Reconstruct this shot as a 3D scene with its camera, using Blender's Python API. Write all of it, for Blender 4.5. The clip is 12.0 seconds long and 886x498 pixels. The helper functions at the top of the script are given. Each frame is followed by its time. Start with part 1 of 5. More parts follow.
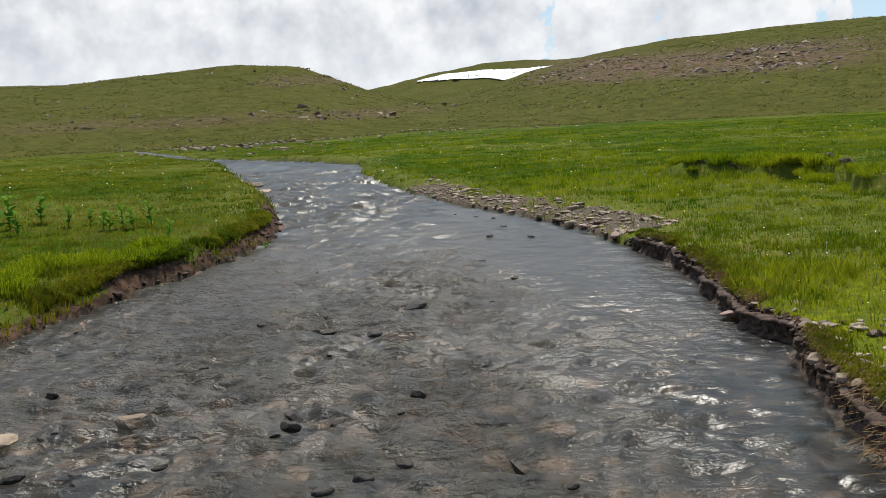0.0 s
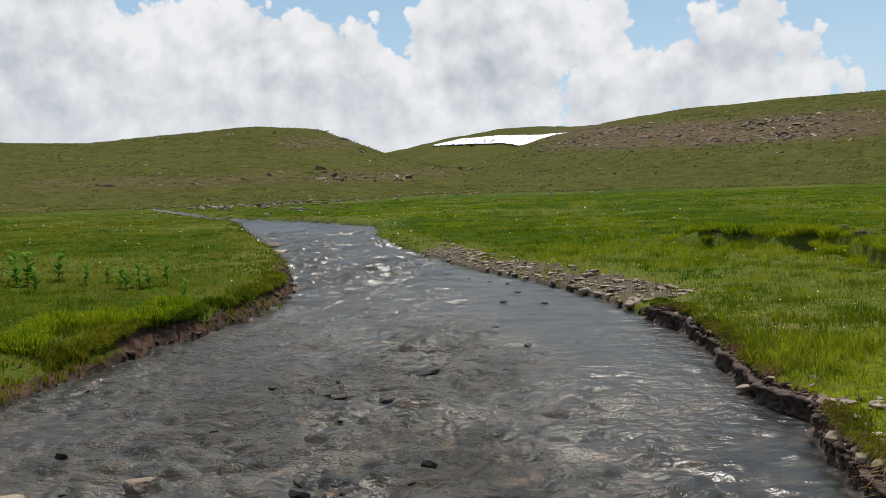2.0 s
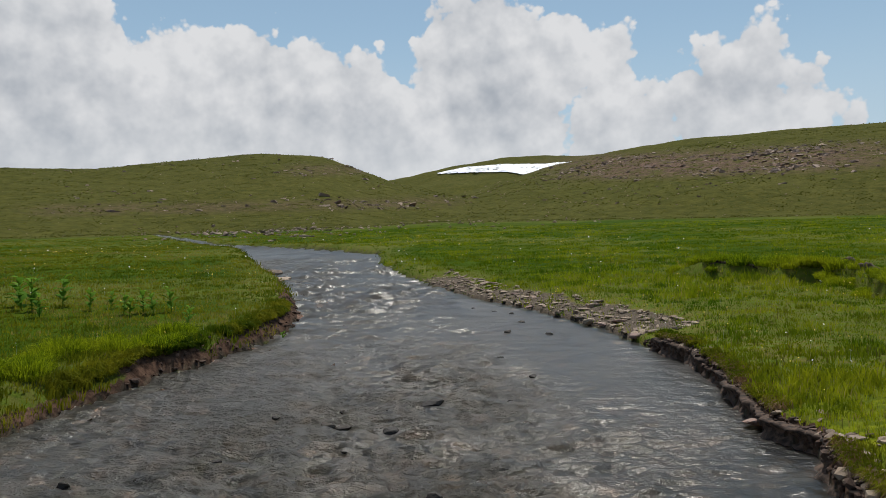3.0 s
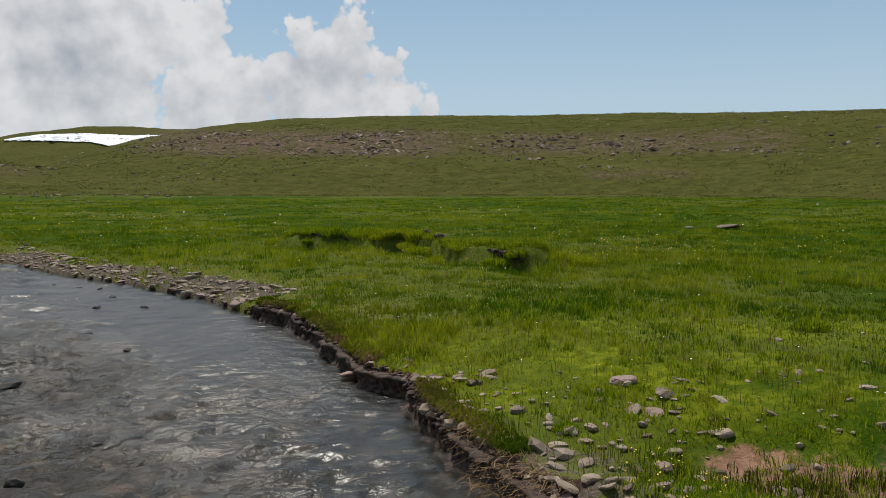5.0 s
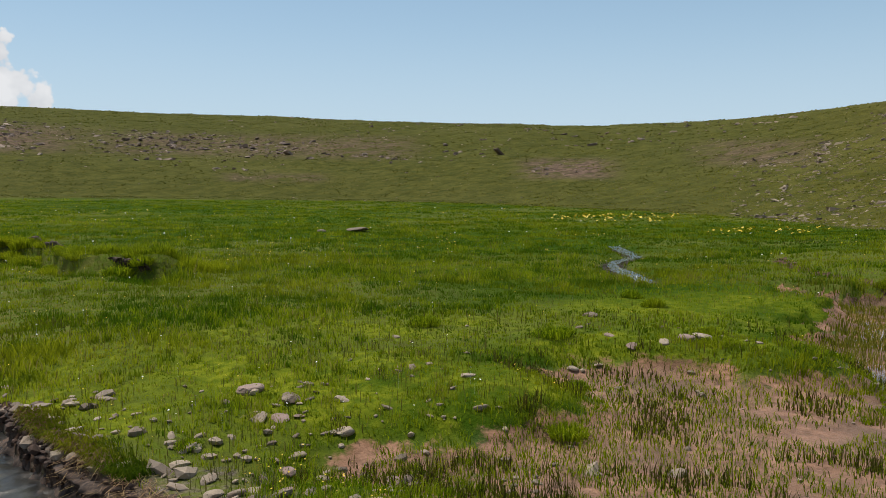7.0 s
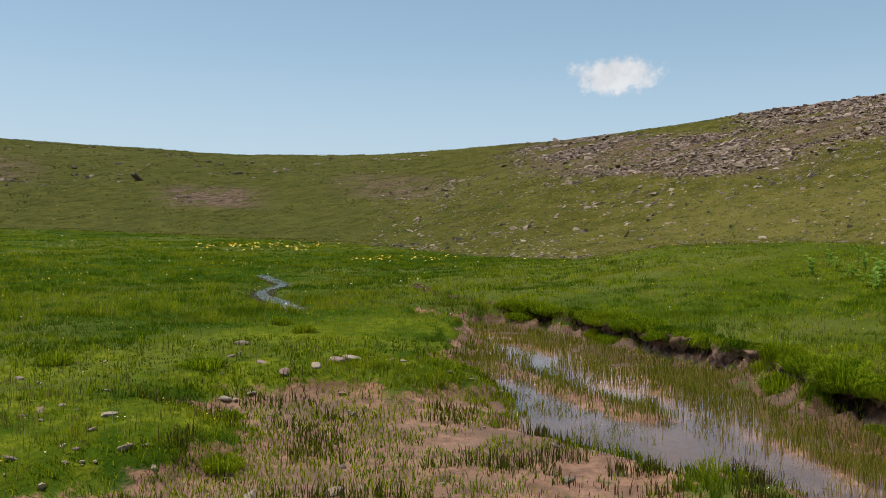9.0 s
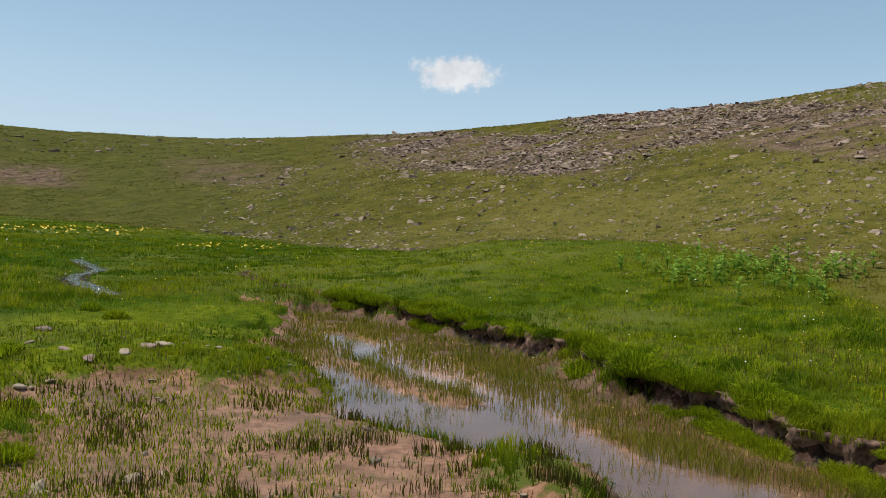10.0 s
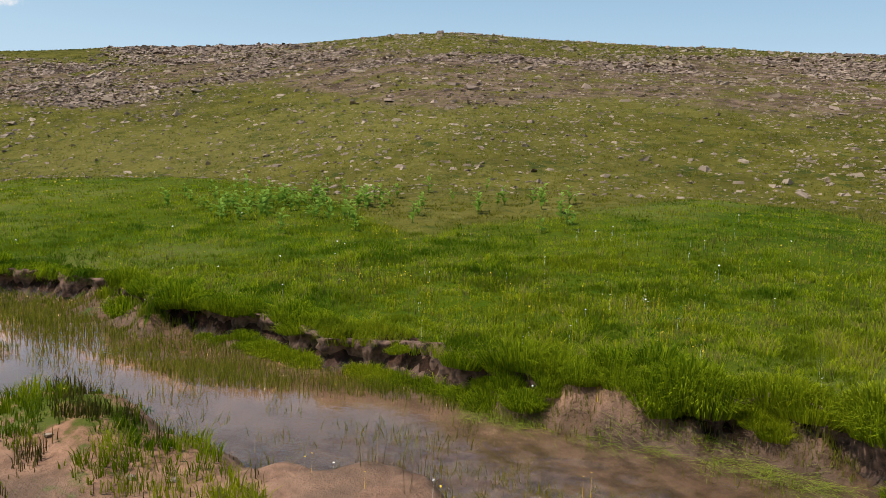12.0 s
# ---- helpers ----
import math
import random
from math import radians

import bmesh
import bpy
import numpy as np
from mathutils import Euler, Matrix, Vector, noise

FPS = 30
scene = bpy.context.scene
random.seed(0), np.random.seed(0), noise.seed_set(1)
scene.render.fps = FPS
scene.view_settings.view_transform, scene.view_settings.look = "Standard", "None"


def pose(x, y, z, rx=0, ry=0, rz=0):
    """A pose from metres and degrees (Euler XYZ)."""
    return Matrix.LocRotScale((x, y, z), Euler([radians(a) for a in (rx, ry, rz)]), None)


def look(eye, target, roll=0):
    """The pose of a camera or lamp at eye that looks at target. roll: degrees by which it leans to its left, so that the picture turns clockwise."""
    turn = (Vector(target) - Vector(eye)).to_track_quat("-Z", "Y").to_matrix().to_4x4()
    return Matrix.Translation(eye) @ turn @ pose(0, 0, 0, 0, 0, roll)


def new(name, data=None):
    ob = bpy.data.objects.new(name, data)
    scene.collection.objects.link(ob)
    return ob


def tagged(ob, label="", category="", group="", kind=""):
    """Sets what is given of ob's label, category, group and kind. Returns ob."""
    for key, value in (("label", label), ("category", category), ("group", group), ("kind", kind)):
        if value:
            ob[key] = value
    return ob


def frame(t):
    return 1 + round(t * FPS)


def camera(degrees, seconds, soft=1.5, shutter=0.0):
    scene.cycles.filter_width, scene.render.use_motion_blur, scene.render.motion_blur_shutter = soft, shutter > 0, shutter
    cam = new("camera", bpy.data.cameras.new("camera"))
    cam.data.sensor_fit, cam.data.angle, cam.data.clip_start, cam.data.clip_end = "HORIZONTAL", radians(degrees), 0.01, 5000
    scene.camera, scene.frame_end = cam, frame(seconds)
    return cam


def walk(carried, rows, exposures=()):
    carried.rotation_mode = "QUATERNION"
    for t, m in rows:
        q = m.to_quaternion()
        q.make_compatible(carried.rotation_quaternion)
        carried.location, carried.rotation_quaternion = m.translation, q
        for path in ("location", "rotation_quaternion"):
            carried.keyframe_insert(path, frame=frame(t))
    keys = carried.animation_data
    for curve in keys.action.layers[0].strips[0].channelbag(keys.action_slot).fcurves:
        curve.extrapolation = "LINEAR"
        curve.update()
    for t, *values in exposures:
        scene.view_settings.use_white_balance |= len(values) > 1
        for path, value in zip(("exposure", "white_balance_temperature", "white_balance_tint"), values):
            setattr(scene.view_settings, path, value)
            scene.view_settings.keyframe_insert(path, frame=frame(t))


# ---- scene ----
cam = camera(57.48, 12.0, soft=0.65)
# seconds, eye, then yaw to the left, pitch up and lean to the left in degrees
PATH = [
    (0, 0.001, 0.001, 2.196, 0.17, -8.50, -2.99),
    (0.5, 0.005, 0.008, 2.188, 0.42, -8.35, -2.82),
    (1, 0.001, -0.003, 2.180, 0.52, -7.79, -2.69),
    (1.5, -0.000, -0.009, 2.201, 0.71, -7.38, -2.69),
    (2, -0.006, -0.019, 2.241, 0.95, -4.03, -1.91),
    (2.5, -0.019, -0.028, 2.264, 1.18, -2.21, -1.64),
    (2.7, -0.027, -0.027, 2.280, 1.23, -2.04, -1.51),
    (4.3, -0.084, 0.020, 2.096, -10.56, -2.89, -1.95),
    (4.5, -0.094, 0.024, 2.073, -15.93, -3.24, -1.50),
    (5, -0.107, -0.016, 2.109, -26.97, -4.03, -0.19),
    (5.5, -0.106, -0.019, 2.136, -34.43, -4.19, -0.23),
    (6, -0.061, -0.010, 2.135, -41.77, -4.04, -0.25),
    (6.5, -0.036, -0.059, 2.139, -47.18, -4.17, -0.01),
    (7, -0.023, -0.106, 2.164, -52.31, -3.81, 0.34),
    (7.2, -0.010, -0.122, 2.170, -54.86, -3.43, 0.27),
    (8.8, -0.027, -0.014, 2.134, -74.13, -1.35, 1.09),
    (9, -0.043, -0.037, 2.115, -77.03, -1.41, 0.99),
    (9.5, -0.065, -0.122, 2.105, -84.33, -1.25, 1.75),
    (10, -0.121, -0.241, 2.072, -88.56, -1.60, 2.84),
    (10.5, -0.189, -0.312, 2.088, -97.74, -1.89, 3.47),
    (11, -0.212, -0.332, 2.101, -107.36, -1.32, 3.45),
    (11.5, -0.250, -0.367, 2.103, -113.63, -1.05, 3.32),
    (12, -0.323, -0.411, 1.976, -119.42, -4.50, 2.29),
]
walk(cam, [(t, pose(x, y, z, 90 + pitch, 0, yaw) @ pose(0, 0, 0, 0, 0, roll)) for t, x, y, z, yaw, pitch, roll in PATH],
     exposures=[(0.0, 0.12), (1.5, 0.08), (2.5, -0.22), (4.5, -0.36), (5.5, -0.2), (6.5, -0.12), (9.5, -0.12), (11.0, 0.05), (12.0, 0.06)])

# ---- light: high summer sun among cumulus ----
SUN_AZ, SUN_EL = 9.0, 62.0          # degrees to the right of +y, and above the horizon
sun_way = Vector((math.sin(radians(SUN_AZ)) * math.cos(radians(SUN_EL)), math.cos(radians(SUN_AZ)) * math.cos(radians(SUN_EL)), math.sin(radians(SUN_EL))))
sun_data = bpy.data.lights.new("sun", "SUN")
sun_data.energy, sun_data.angle, sun_data.color = 4.6, radians(0.53), (1.0, 0.955, 0.88)
sun = new("sun", sun_data)
sun.matrix_world = look(sun_way * 100, (0, 0, 0))


class Nodes:
    """A small wrapper to write node trees in lines."""

    def __init__(self, tree):
        self.tree = tree
        tree.nodes.clear()

    def add(self, kind, **settings):
        node = self.tree.nodes.new(kind)
        for key, value in settings.items():
            if key in node.inputs:
                self.put(node.inputs[key], value)
            else:
                setattr(node, key, value)
        return node

    def put(self, socket, value):
        if isinstance(value, bpy.types.NodeSocket):
            self.tree.links.new(value, socket)
        else:
            socket.default_value = value

    def math(self, op, a, b=0.0, clamp=False):
        node = self.tree.nodes.new("ShaderNodeMath")
        node.operation, node.use_clamp = op, clamp
        self.put(node.inputs[0], a)
        self.put(node.inputs[1], b)
        return node.outputs[0]

    def ramp(self, value, lo, hi, a=0.0, b=1.0):
        node = self.tree.nodes.new("ShaderNodeMapRange")
        node.interpolation_type = "SMOOTHSTEP"
        for key, v in (("Value", value), ("From Min", lo), ("From Max", hi), ("To Min", a), ("To Max", b)):
            self.put(node.inputs[key], v)
        return node.outputs["Result"]

    def mix(self, fac, a, b):
        node = self.tree.nodes.new("ShaderNodeMix")
        node.data_type = "RGBA"
        self.put(node.inputs["Factor"], fac)
        for key, v in ((6, a), (7, b)):
            self.put(node.inputs[key], (*v, 1.0) if isinstance(v, tuple) and len(v) == 3 else v)
        return node.outputs[2]

    def noise(self, vector, scale, detail=4.0, rough=0.55, warp=0.0):
        node = self.add("ShaderNodeTexNoise", Scale=scale, Detail=detail, Roughness=rough, Distortion=warp)
        if vector is not None:
            self.put(node.inputs["Vector"], vector)
        return node.outputs["Fac"]

    def attribute(self, name):
        return self.add("ShaderNodeAttribute", attribute_name=name).outputs["Fac"]

    def scaled(self, vector, scale):
        return self.add("ShaderNodeMapping", Vector=vector, Scale=scale).outputs[0]


def make_world():
    world = bpy.data.worlds.new("sky")
    world.use_nodes = True
    scene.world = world
    n = Nodes(world.node_tree)
    out = n.add("ShaderNodeOutputWorld")
    sky = n.add("ShaderNodeTexSky", sky_type="NISHITA", sun_disc=False, sun_elevation=radians(SUN_EL), sun_rotation=radians(SUN_AZ),
                altitude=2300.0, air_density=1.15, dust_density=2.2, ozone_density=1.0)
    way = n.add("ShaderNodeTexCoord").outputs["Generated"]
    split = n.add("ShaderNodeSeparateXYZ", Vector=way)
    az = n.math("MULTIPLY", n.math("ARCTAN2", split.outputs[0], split.outputs[1]), 57.29578)
    el = n.math("MULTIPLY", n.math("ARCSINE", split.outputs[2]), 57.29578)
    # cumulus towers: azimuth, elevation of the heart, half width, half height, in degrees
    # the unseen lobe at elevation 44 is added to brighten the stream's reflection
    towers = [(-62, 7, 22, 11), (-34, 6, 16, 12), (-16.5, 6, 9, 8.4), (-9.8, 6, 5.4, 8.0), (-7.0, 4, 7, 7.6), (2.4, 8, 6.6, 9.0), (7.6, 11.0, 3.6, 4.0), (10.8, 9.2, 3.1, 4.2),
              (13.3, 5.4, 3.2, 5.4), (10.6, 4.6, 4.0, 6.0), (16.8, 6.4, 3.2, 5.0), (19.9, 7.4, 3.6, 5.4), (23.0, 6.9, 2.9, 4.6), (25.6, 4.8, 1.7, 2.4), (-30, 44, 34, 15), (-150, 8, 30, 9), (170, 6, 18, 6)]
    heap = None
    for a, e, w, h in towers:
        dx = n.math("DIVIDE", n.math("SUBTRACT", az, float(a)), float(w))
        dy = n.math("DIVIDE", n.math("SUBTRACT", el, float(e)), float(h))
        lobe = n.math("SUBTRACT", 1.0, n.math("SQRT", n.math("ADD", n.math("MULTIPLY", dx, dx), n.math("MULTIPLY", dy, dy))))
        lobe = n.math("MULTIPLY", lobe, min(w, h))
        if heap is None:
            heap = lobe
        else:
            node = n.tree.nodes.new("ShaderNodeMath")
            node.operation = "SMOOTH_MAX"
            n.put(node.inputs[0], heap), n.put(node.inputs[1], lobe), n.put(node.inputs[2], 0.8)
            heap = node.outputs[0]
    # one small fair-weather cloud
    dx = n.math("DIVIDE", n.math("SUBTRACT", az, 89.0), 3.5)
    dy = n.math("DIVIDE", n.math("SUBTRACT", el, 10.7), 1.35)
    puff = n.math("SUBTRACT", 1.0, n.math("SQRT", n.math("ADD", n.math("MULTIPLY", dx, dx), n.math("MULTIPLY", dy, dy))))

    def billows(vector):
        big = n.noise(vector, 9.0, 2.0, 0.5)
        cells = n.add("ShaderNodeTexVoronoi", feature="SMOOTH_F1", Scale=22.0, Smoothness=0.35, Detail=3.0, Roughness=0.55, Vector=vector).outputs["Distance"]
        fine = n.noise(vector, 60.0, 5.0, 0.6)
        s = n.math("MULTIPLY", n.math("SUBTRACT", big, 0.5), 1.7)
        s = n.math("SUBTRACT", s, n.math("MULTIPLY", n.math("SUBTRACT", cells, 0.35), 2.3))
        return n.math("ADD", s, n.math("MULTIPLY", n.math("SUBTRACT", fine, 0.5), 0.8))

    here = billows(way)
    step = n.add("ShaderNodeVectorMath", operation="ADD", Vector=way)
    step.inputs[1].default_value = (0.012, 0.002, 0.020)
    there = billows(step.outputs[0])
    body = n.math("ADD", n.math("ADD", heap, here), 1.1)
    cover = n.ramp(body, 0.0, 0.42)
    puffy = n.math("ADD", n.math("ADD", puff, 0.30), n.math("ADD", n.math("MULTIPLY", here, 0.14), n.math("MULTIPLY", n.math("SUBTRACT", n.noise(way, 90.0, 5.0, 0.65), 0.5), 1.0)))
    cover2 = n.ramp(puffy, 0.08, 0.6)
    relief = n.math("SUBTRACT", here, there)
    wide = n.noise(way, 6.0, 3.0, 0.5)
    lit = n.math("ADD", n.math("MULTIPLY", relief, 0.17), n.math("MULTIPLY", n.ramp(heap, 0.0, 7.0), -0.30))
    lit = n.math("ADD", n.math("ADD", lit, 0.88), n.math("MULTIPLY", n.math("SUBTRACT", wide, 0.5), 0.9), clamp=True)
    white = n.mix(lit, (0.36, 0.41, 0.48), (0.88, 0.89, 0.91))
    white = n.mix(n.ramp(el, 2.0, 9.0, 0.35, 0.0), white, (0.72, 0.77, 0.82))
    # clear sky, paler and hazier towards the horizon
    clear = n.add("ShaderNodeVectorMath", operation="SCALE", Vector=sky.outputs[0])
    clear.inputs["Scale"].default_value = SKY
    haze = n.mix(n.ramp(el, 4.0, 34.0, 0.72, 0.1), clear.outputs[0], (0.46, 0.69, 0.88))
    haze = n.mix(n.ramp(el, 2.0, 14.0, 0.5, 0.0), haze, (0.70, 0.81, 0.88))
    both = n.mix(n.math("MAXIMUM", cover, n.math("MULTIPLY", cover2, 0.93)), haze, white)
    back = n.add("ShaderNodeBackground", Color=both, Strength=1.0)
    n.tree.links.new(back.outputs[0], out.inputs[0])


SKY = 0.095
make_world()


# ---- materials ----
def material(name):
    m = bpy.data.materials.new(name)
    m.use_nodes = True
    n = Nodes(m.node_tree)
    return m, n, n.add("ShaderNodeOutputMaterial")


def finish(n, out, color, rough=0.85, bump=None, height=0.02, strength=0.6, **more):
    shader = n.add("ShaderNodeBsdfPrincipled", **{"Base Color": color if isinstance(color, bpy.types.NodeSocket) else (*color, 1.0), "Roughness": rough}, **more)
    if bump is not None:
        b = n.add("ShaderNodeBump", Height=bump, Distance=height, Strength=strength)
        n.tree.links.new(b.outputs[0], shader.inputs["Normal"])
    n.tree.links.new(shader.outputs[0], out.inputs[0])
    return shader


def ground_material():
    m, n, out = material("ground")
    place = n.add("ShaderNodeNewGeometry").outputs["Position"]
    wide, mid, fine, grit = n.noise(place, 0.06, 4), n.noise(place, 0.7, 5, 0.6), n.noise(place, 6.0, 5, 0.65), n.noise(place, 45.0, 4, 0.65)
    # meadow: lush green, yellower and browner in patches
    green = n.mix(n.ramp(mid, 0.35, 0.68), (0.026, 0.060, 0.002), (0.052, 0.090, 0.004))
    green = n.mix(n.ramp(n.math("ADD", n.math("MULTIPLY", wide, 0.6), n.math("MULTIPLY", fine, 0.4)), 0.44, 0.62), green, (0.075, 0.098, 0.006))
    dry = n.mix(n.ramp(fine, 0.4, 0.62), (0.14, 0.13, 0.035), (0.10, 0.14, 0.02))
    green = n.mix(n.attribute("dry"), green, dry)
    moss = n.mix(n.ramp(fine, 0.35, 0.65), (0.08, 0.115, 0.006), (0.19, 0.21, 0.012))
    green = n.mix(n.math("MULTIPLY", n.attribute("moss"), n.ramp(mid, 0.25, 0.55)), green, moss)
    # hillside turf: olive with grey stones and bare earth
    turf = n.mix(n.ramp(n.noise(place, 0.35, 6, 0.7), 0.38, 0.64), (0.066, 0.060, 0.010), (0.122, 0.108, 0.020))
    turf = n.mix(n.ramp(n.noise(place, 0.035, 5, 0.6), 0.45, 0.7, 0.0, 0.55), turf, (0.15, 0.130, 0.036))
    turf = n.mix(n.ramp(n.noise(place, 2.2, 4, 0.7), 0.56, 0.72, 0.0, 0.6), turf, (0.21, 0.18, 0.07))
    turf = n.mix(n.ramp(n.noise(place, 0.9, 5, 0.8), 0.53, 0.64, 0.0, 0.75), turf, (0.028, 0.046, 0.010))
    turf = n.mix(n.ramp(n.noise(place, 3.1, 5, 0.8), 0.53, 0.66, 0.0, 0.7), turf, (0.026, 0.040, 0.010))
    turf = n.mix(n.ramp(n.noise(place, 1.7, 5, 0.8), 0.58, 0.68, 0.0, 0.6), turf, (0.19, 0.195, 0.055))
    lawn = n.mix(n.ramp(n.noise(place, 0.5, 6, 0.75), 0.40, 0.62), (0.034, 0.045, 0.009), (0.088, 0.096, 0.024))
    turf = n.mix(n.math("MULTIPLY", n.attribute("lawn"), 0.5), turf, lawn)
    scree = n.mix(n.ramp(n.noise(place, 0.8, 5, 0.75), 0.38, 0.62), (0.065, 0.043, 0.031), (0.19, 0.128, 0.092))
    turf = n.mix(n.math("MULTIPLY", n.attribute("scree"), n.ramp(n.noise(place, 0.28, 5, 0.7), 0.36, 0.56)), turf, scree)
    c = n.mix(n.attribute("hill"), green, turf)
    # wet pinkish mud
    mud = n.mix(n.ramp(fine, 0.3, 0.7), (0.165, 0.083, 0.046), (0.37, 0.203, 0.122))
    mud = n.mix(n.ramp(mid, 0.46, 0.66, 0.0, 0.75), mud, (0.115, 0.068, 0.038))
    mud = n.mix(n.ramp(grit, 0.62, 0.75, 0.0, 0.5), mud, (0.10, 0.07, 0.045))
    muddy = n.ramp(n.math("ADD", n.attribute("mud"), n.math("ADD", n.math("MULTIPLY", n.math("SUBTRACT", fine, 0.5), 0.9), n.math("MULTIPLY", n.math("SUBTRACT", n.noise(place, 1.6, 4, 0.6), 0.5), 1.3))), 0.40, 0.62)
    mud = n.mix(n.math("MULTIPLY", n.attribute("soaked"), 0.8), mud, n.mix(n.ramp(mid, 0.4, 0.65), (0.080, 0.050, 0.030), (0.075, 0.035, 0.009)))
    mud = n.mix(n.math("MULTIPLY", n.attribute("brook"), 0.9), mud, n.mix(n.ramp(fine, 0.36, 0.64), (0.040, 0.020, 0.009), (0.115, 0.070, 0.045)))
    c = n.mix(muddy, c, mud)
    # raw earth of the cut banks, and stream gravel
    earth = n.mix(n.ramp(fine, 0.3, 0.7), (0.035, 0.021, 0.015), (0.14, 0.085, 0.058))
    c = n.mix(n.ramp(n.math("ADD", n.attribute("earth"), n.math("MULTIPLY", n.math("SUBTRACT", fine, 0.5), 0.5)), 0.4, 0.65), c, earth)
    # marsh bank: dark wet soil, with the overhang's shade put into the colour
    c = n.mix(n.math("MULTIPLY", n.attribute("shaded_soil"), 0.9), c, n.mix(n.ramp(fine, 0.4, 0.7), (0.016, 0.011, 0.007), (0.07, 0.036, 0.024)))
    cell = n.add("ShaderNodeTexVoronoi", Scale=9.0, Vector=place)
    tone = n.add("ShaderNodeSeparateColor", Color=cell.outputs["Color"]).outputs[0]
    pebble = n.mix(tone, (0.10, 0.085, 0.065), (0.34, 0.28, 0.225))
    pebble = n.mix(n.ramp(cell.outputs["Distance"], 0.03, 0.065), pebble, (0.05, 0.04, 0.03))
    gravel = n.mix(n.ramp(grit, 0.3, 0.7), pebble, (0.19, 0.155, 0.12))
    c = n.mix(n.ramp(n.math("ADD", n.attribute("gravel"), n.math("MULTIPLY", n.math("SUBTRACT", fine, 0.5), 0.7)), 0.4, 0.6), c, gravel)
    hue = n.add("ShaderNodeSeparateColor", Color=cell.outputs["Color"]).outputs[1]
    bed = n.mix(n.math("POWER", tone, 1.8), (0.016, 0.015, 0.012), n.mix(hue, (0.13, 0.10, 0.075), (0.08, 0.08, 0.055)))
    bed = n.mix(n.ramp(mid, 0.48, 0.72, 0.0, 0.5), bed, (0.034, 0.030, 0.020))
    c = n.mix(n.attribute("bed"), c, bed)
    rough = n.ramp(n.attribute("mud"), 0.3, 0.9, 0.92, 0.55)
    relief = n.math("ADD", n.math("MULTIPLY", fine, 1.0), n.math("MULTIPLY", grit, 0.35))
    finish(n, out, c, rough, relief, 0.06, 0.7, **{"Specular IOR Level": n.ramp(n.attribute("mud"), 0.3, 0.9, 0.02, 0.3)})
    return m


def grass_material(name, dark, light, tip, thin=0.45):
    m, n, out = material(name)
    place = n.add("ShaderNodeNewGeometry").outputs["Position"]
    tint = n.attribute("tint")
    patch = n.noise(place, 0.35, 4, 0.6)
    c = n.mix(n.ramp(tint, 0.1, 0.9), dark, light)
    c = n.mix(n.ramp(patch, 0.40, 0.68, 0.0, 0.45), c, tip)
    c = n.mix(n.math("MULTIPLY", n.ramp(tint, 0.86, 1.0), 0.8), c, (0.30, 0.24, 0.085))
    d = n.add("ShaderNodeBsdfPrincipled", **{"Base Color": c, "Roughness": 0.7, "Specular IOR Level": 0.04})
    t = n.add("ShaderNodeBsdfTranslucent", Color=c)
    both = n.add("ShaderNodeMixShader", Fac=thin)
    n.tree.links.new(d.outputs[0], both.inputs[1])
    n.tree.links.new(t.outputs[0], both.inputs[2])
    n.tree.links.new(both.outputs[0], out.inputs[0])
    return m


def stone_material(name, dark, light, stain, wet=0.0):
    m, n, out = material(name)
    info = n.add("ShaderNodeObjectInfo").outputs["Random"]
    place = n.add("ShaderNodeNewGeometry").outputs["Position"]
    isle = n.add("ShaderNodeNewGeometry").outputs["Random Per Island"]
    tone = n.math("FRACT", n.math("ADD", info, isle))
    a, b = n.noise(place, 9.0, 6, 0.65), n.noise(place, 70.0, 4, 0.6)
    c = n.mix(tone, dark, light)
    c = n.mix(n.ramp(a, 0.45, 0.68, 0.0, 0.7), c, stain)
    c = n.mix(n.ramp(b, 0.55, 0.75, 0.0, 0.35), c, tuple(0.4 * v for v in dark))
    finish(n, out, c, 0.82 - 0.6 * wet, n.math("ADD", a, n.math("MULTIPLY", b, 0.3)), 0.03, 0.5)
    return m


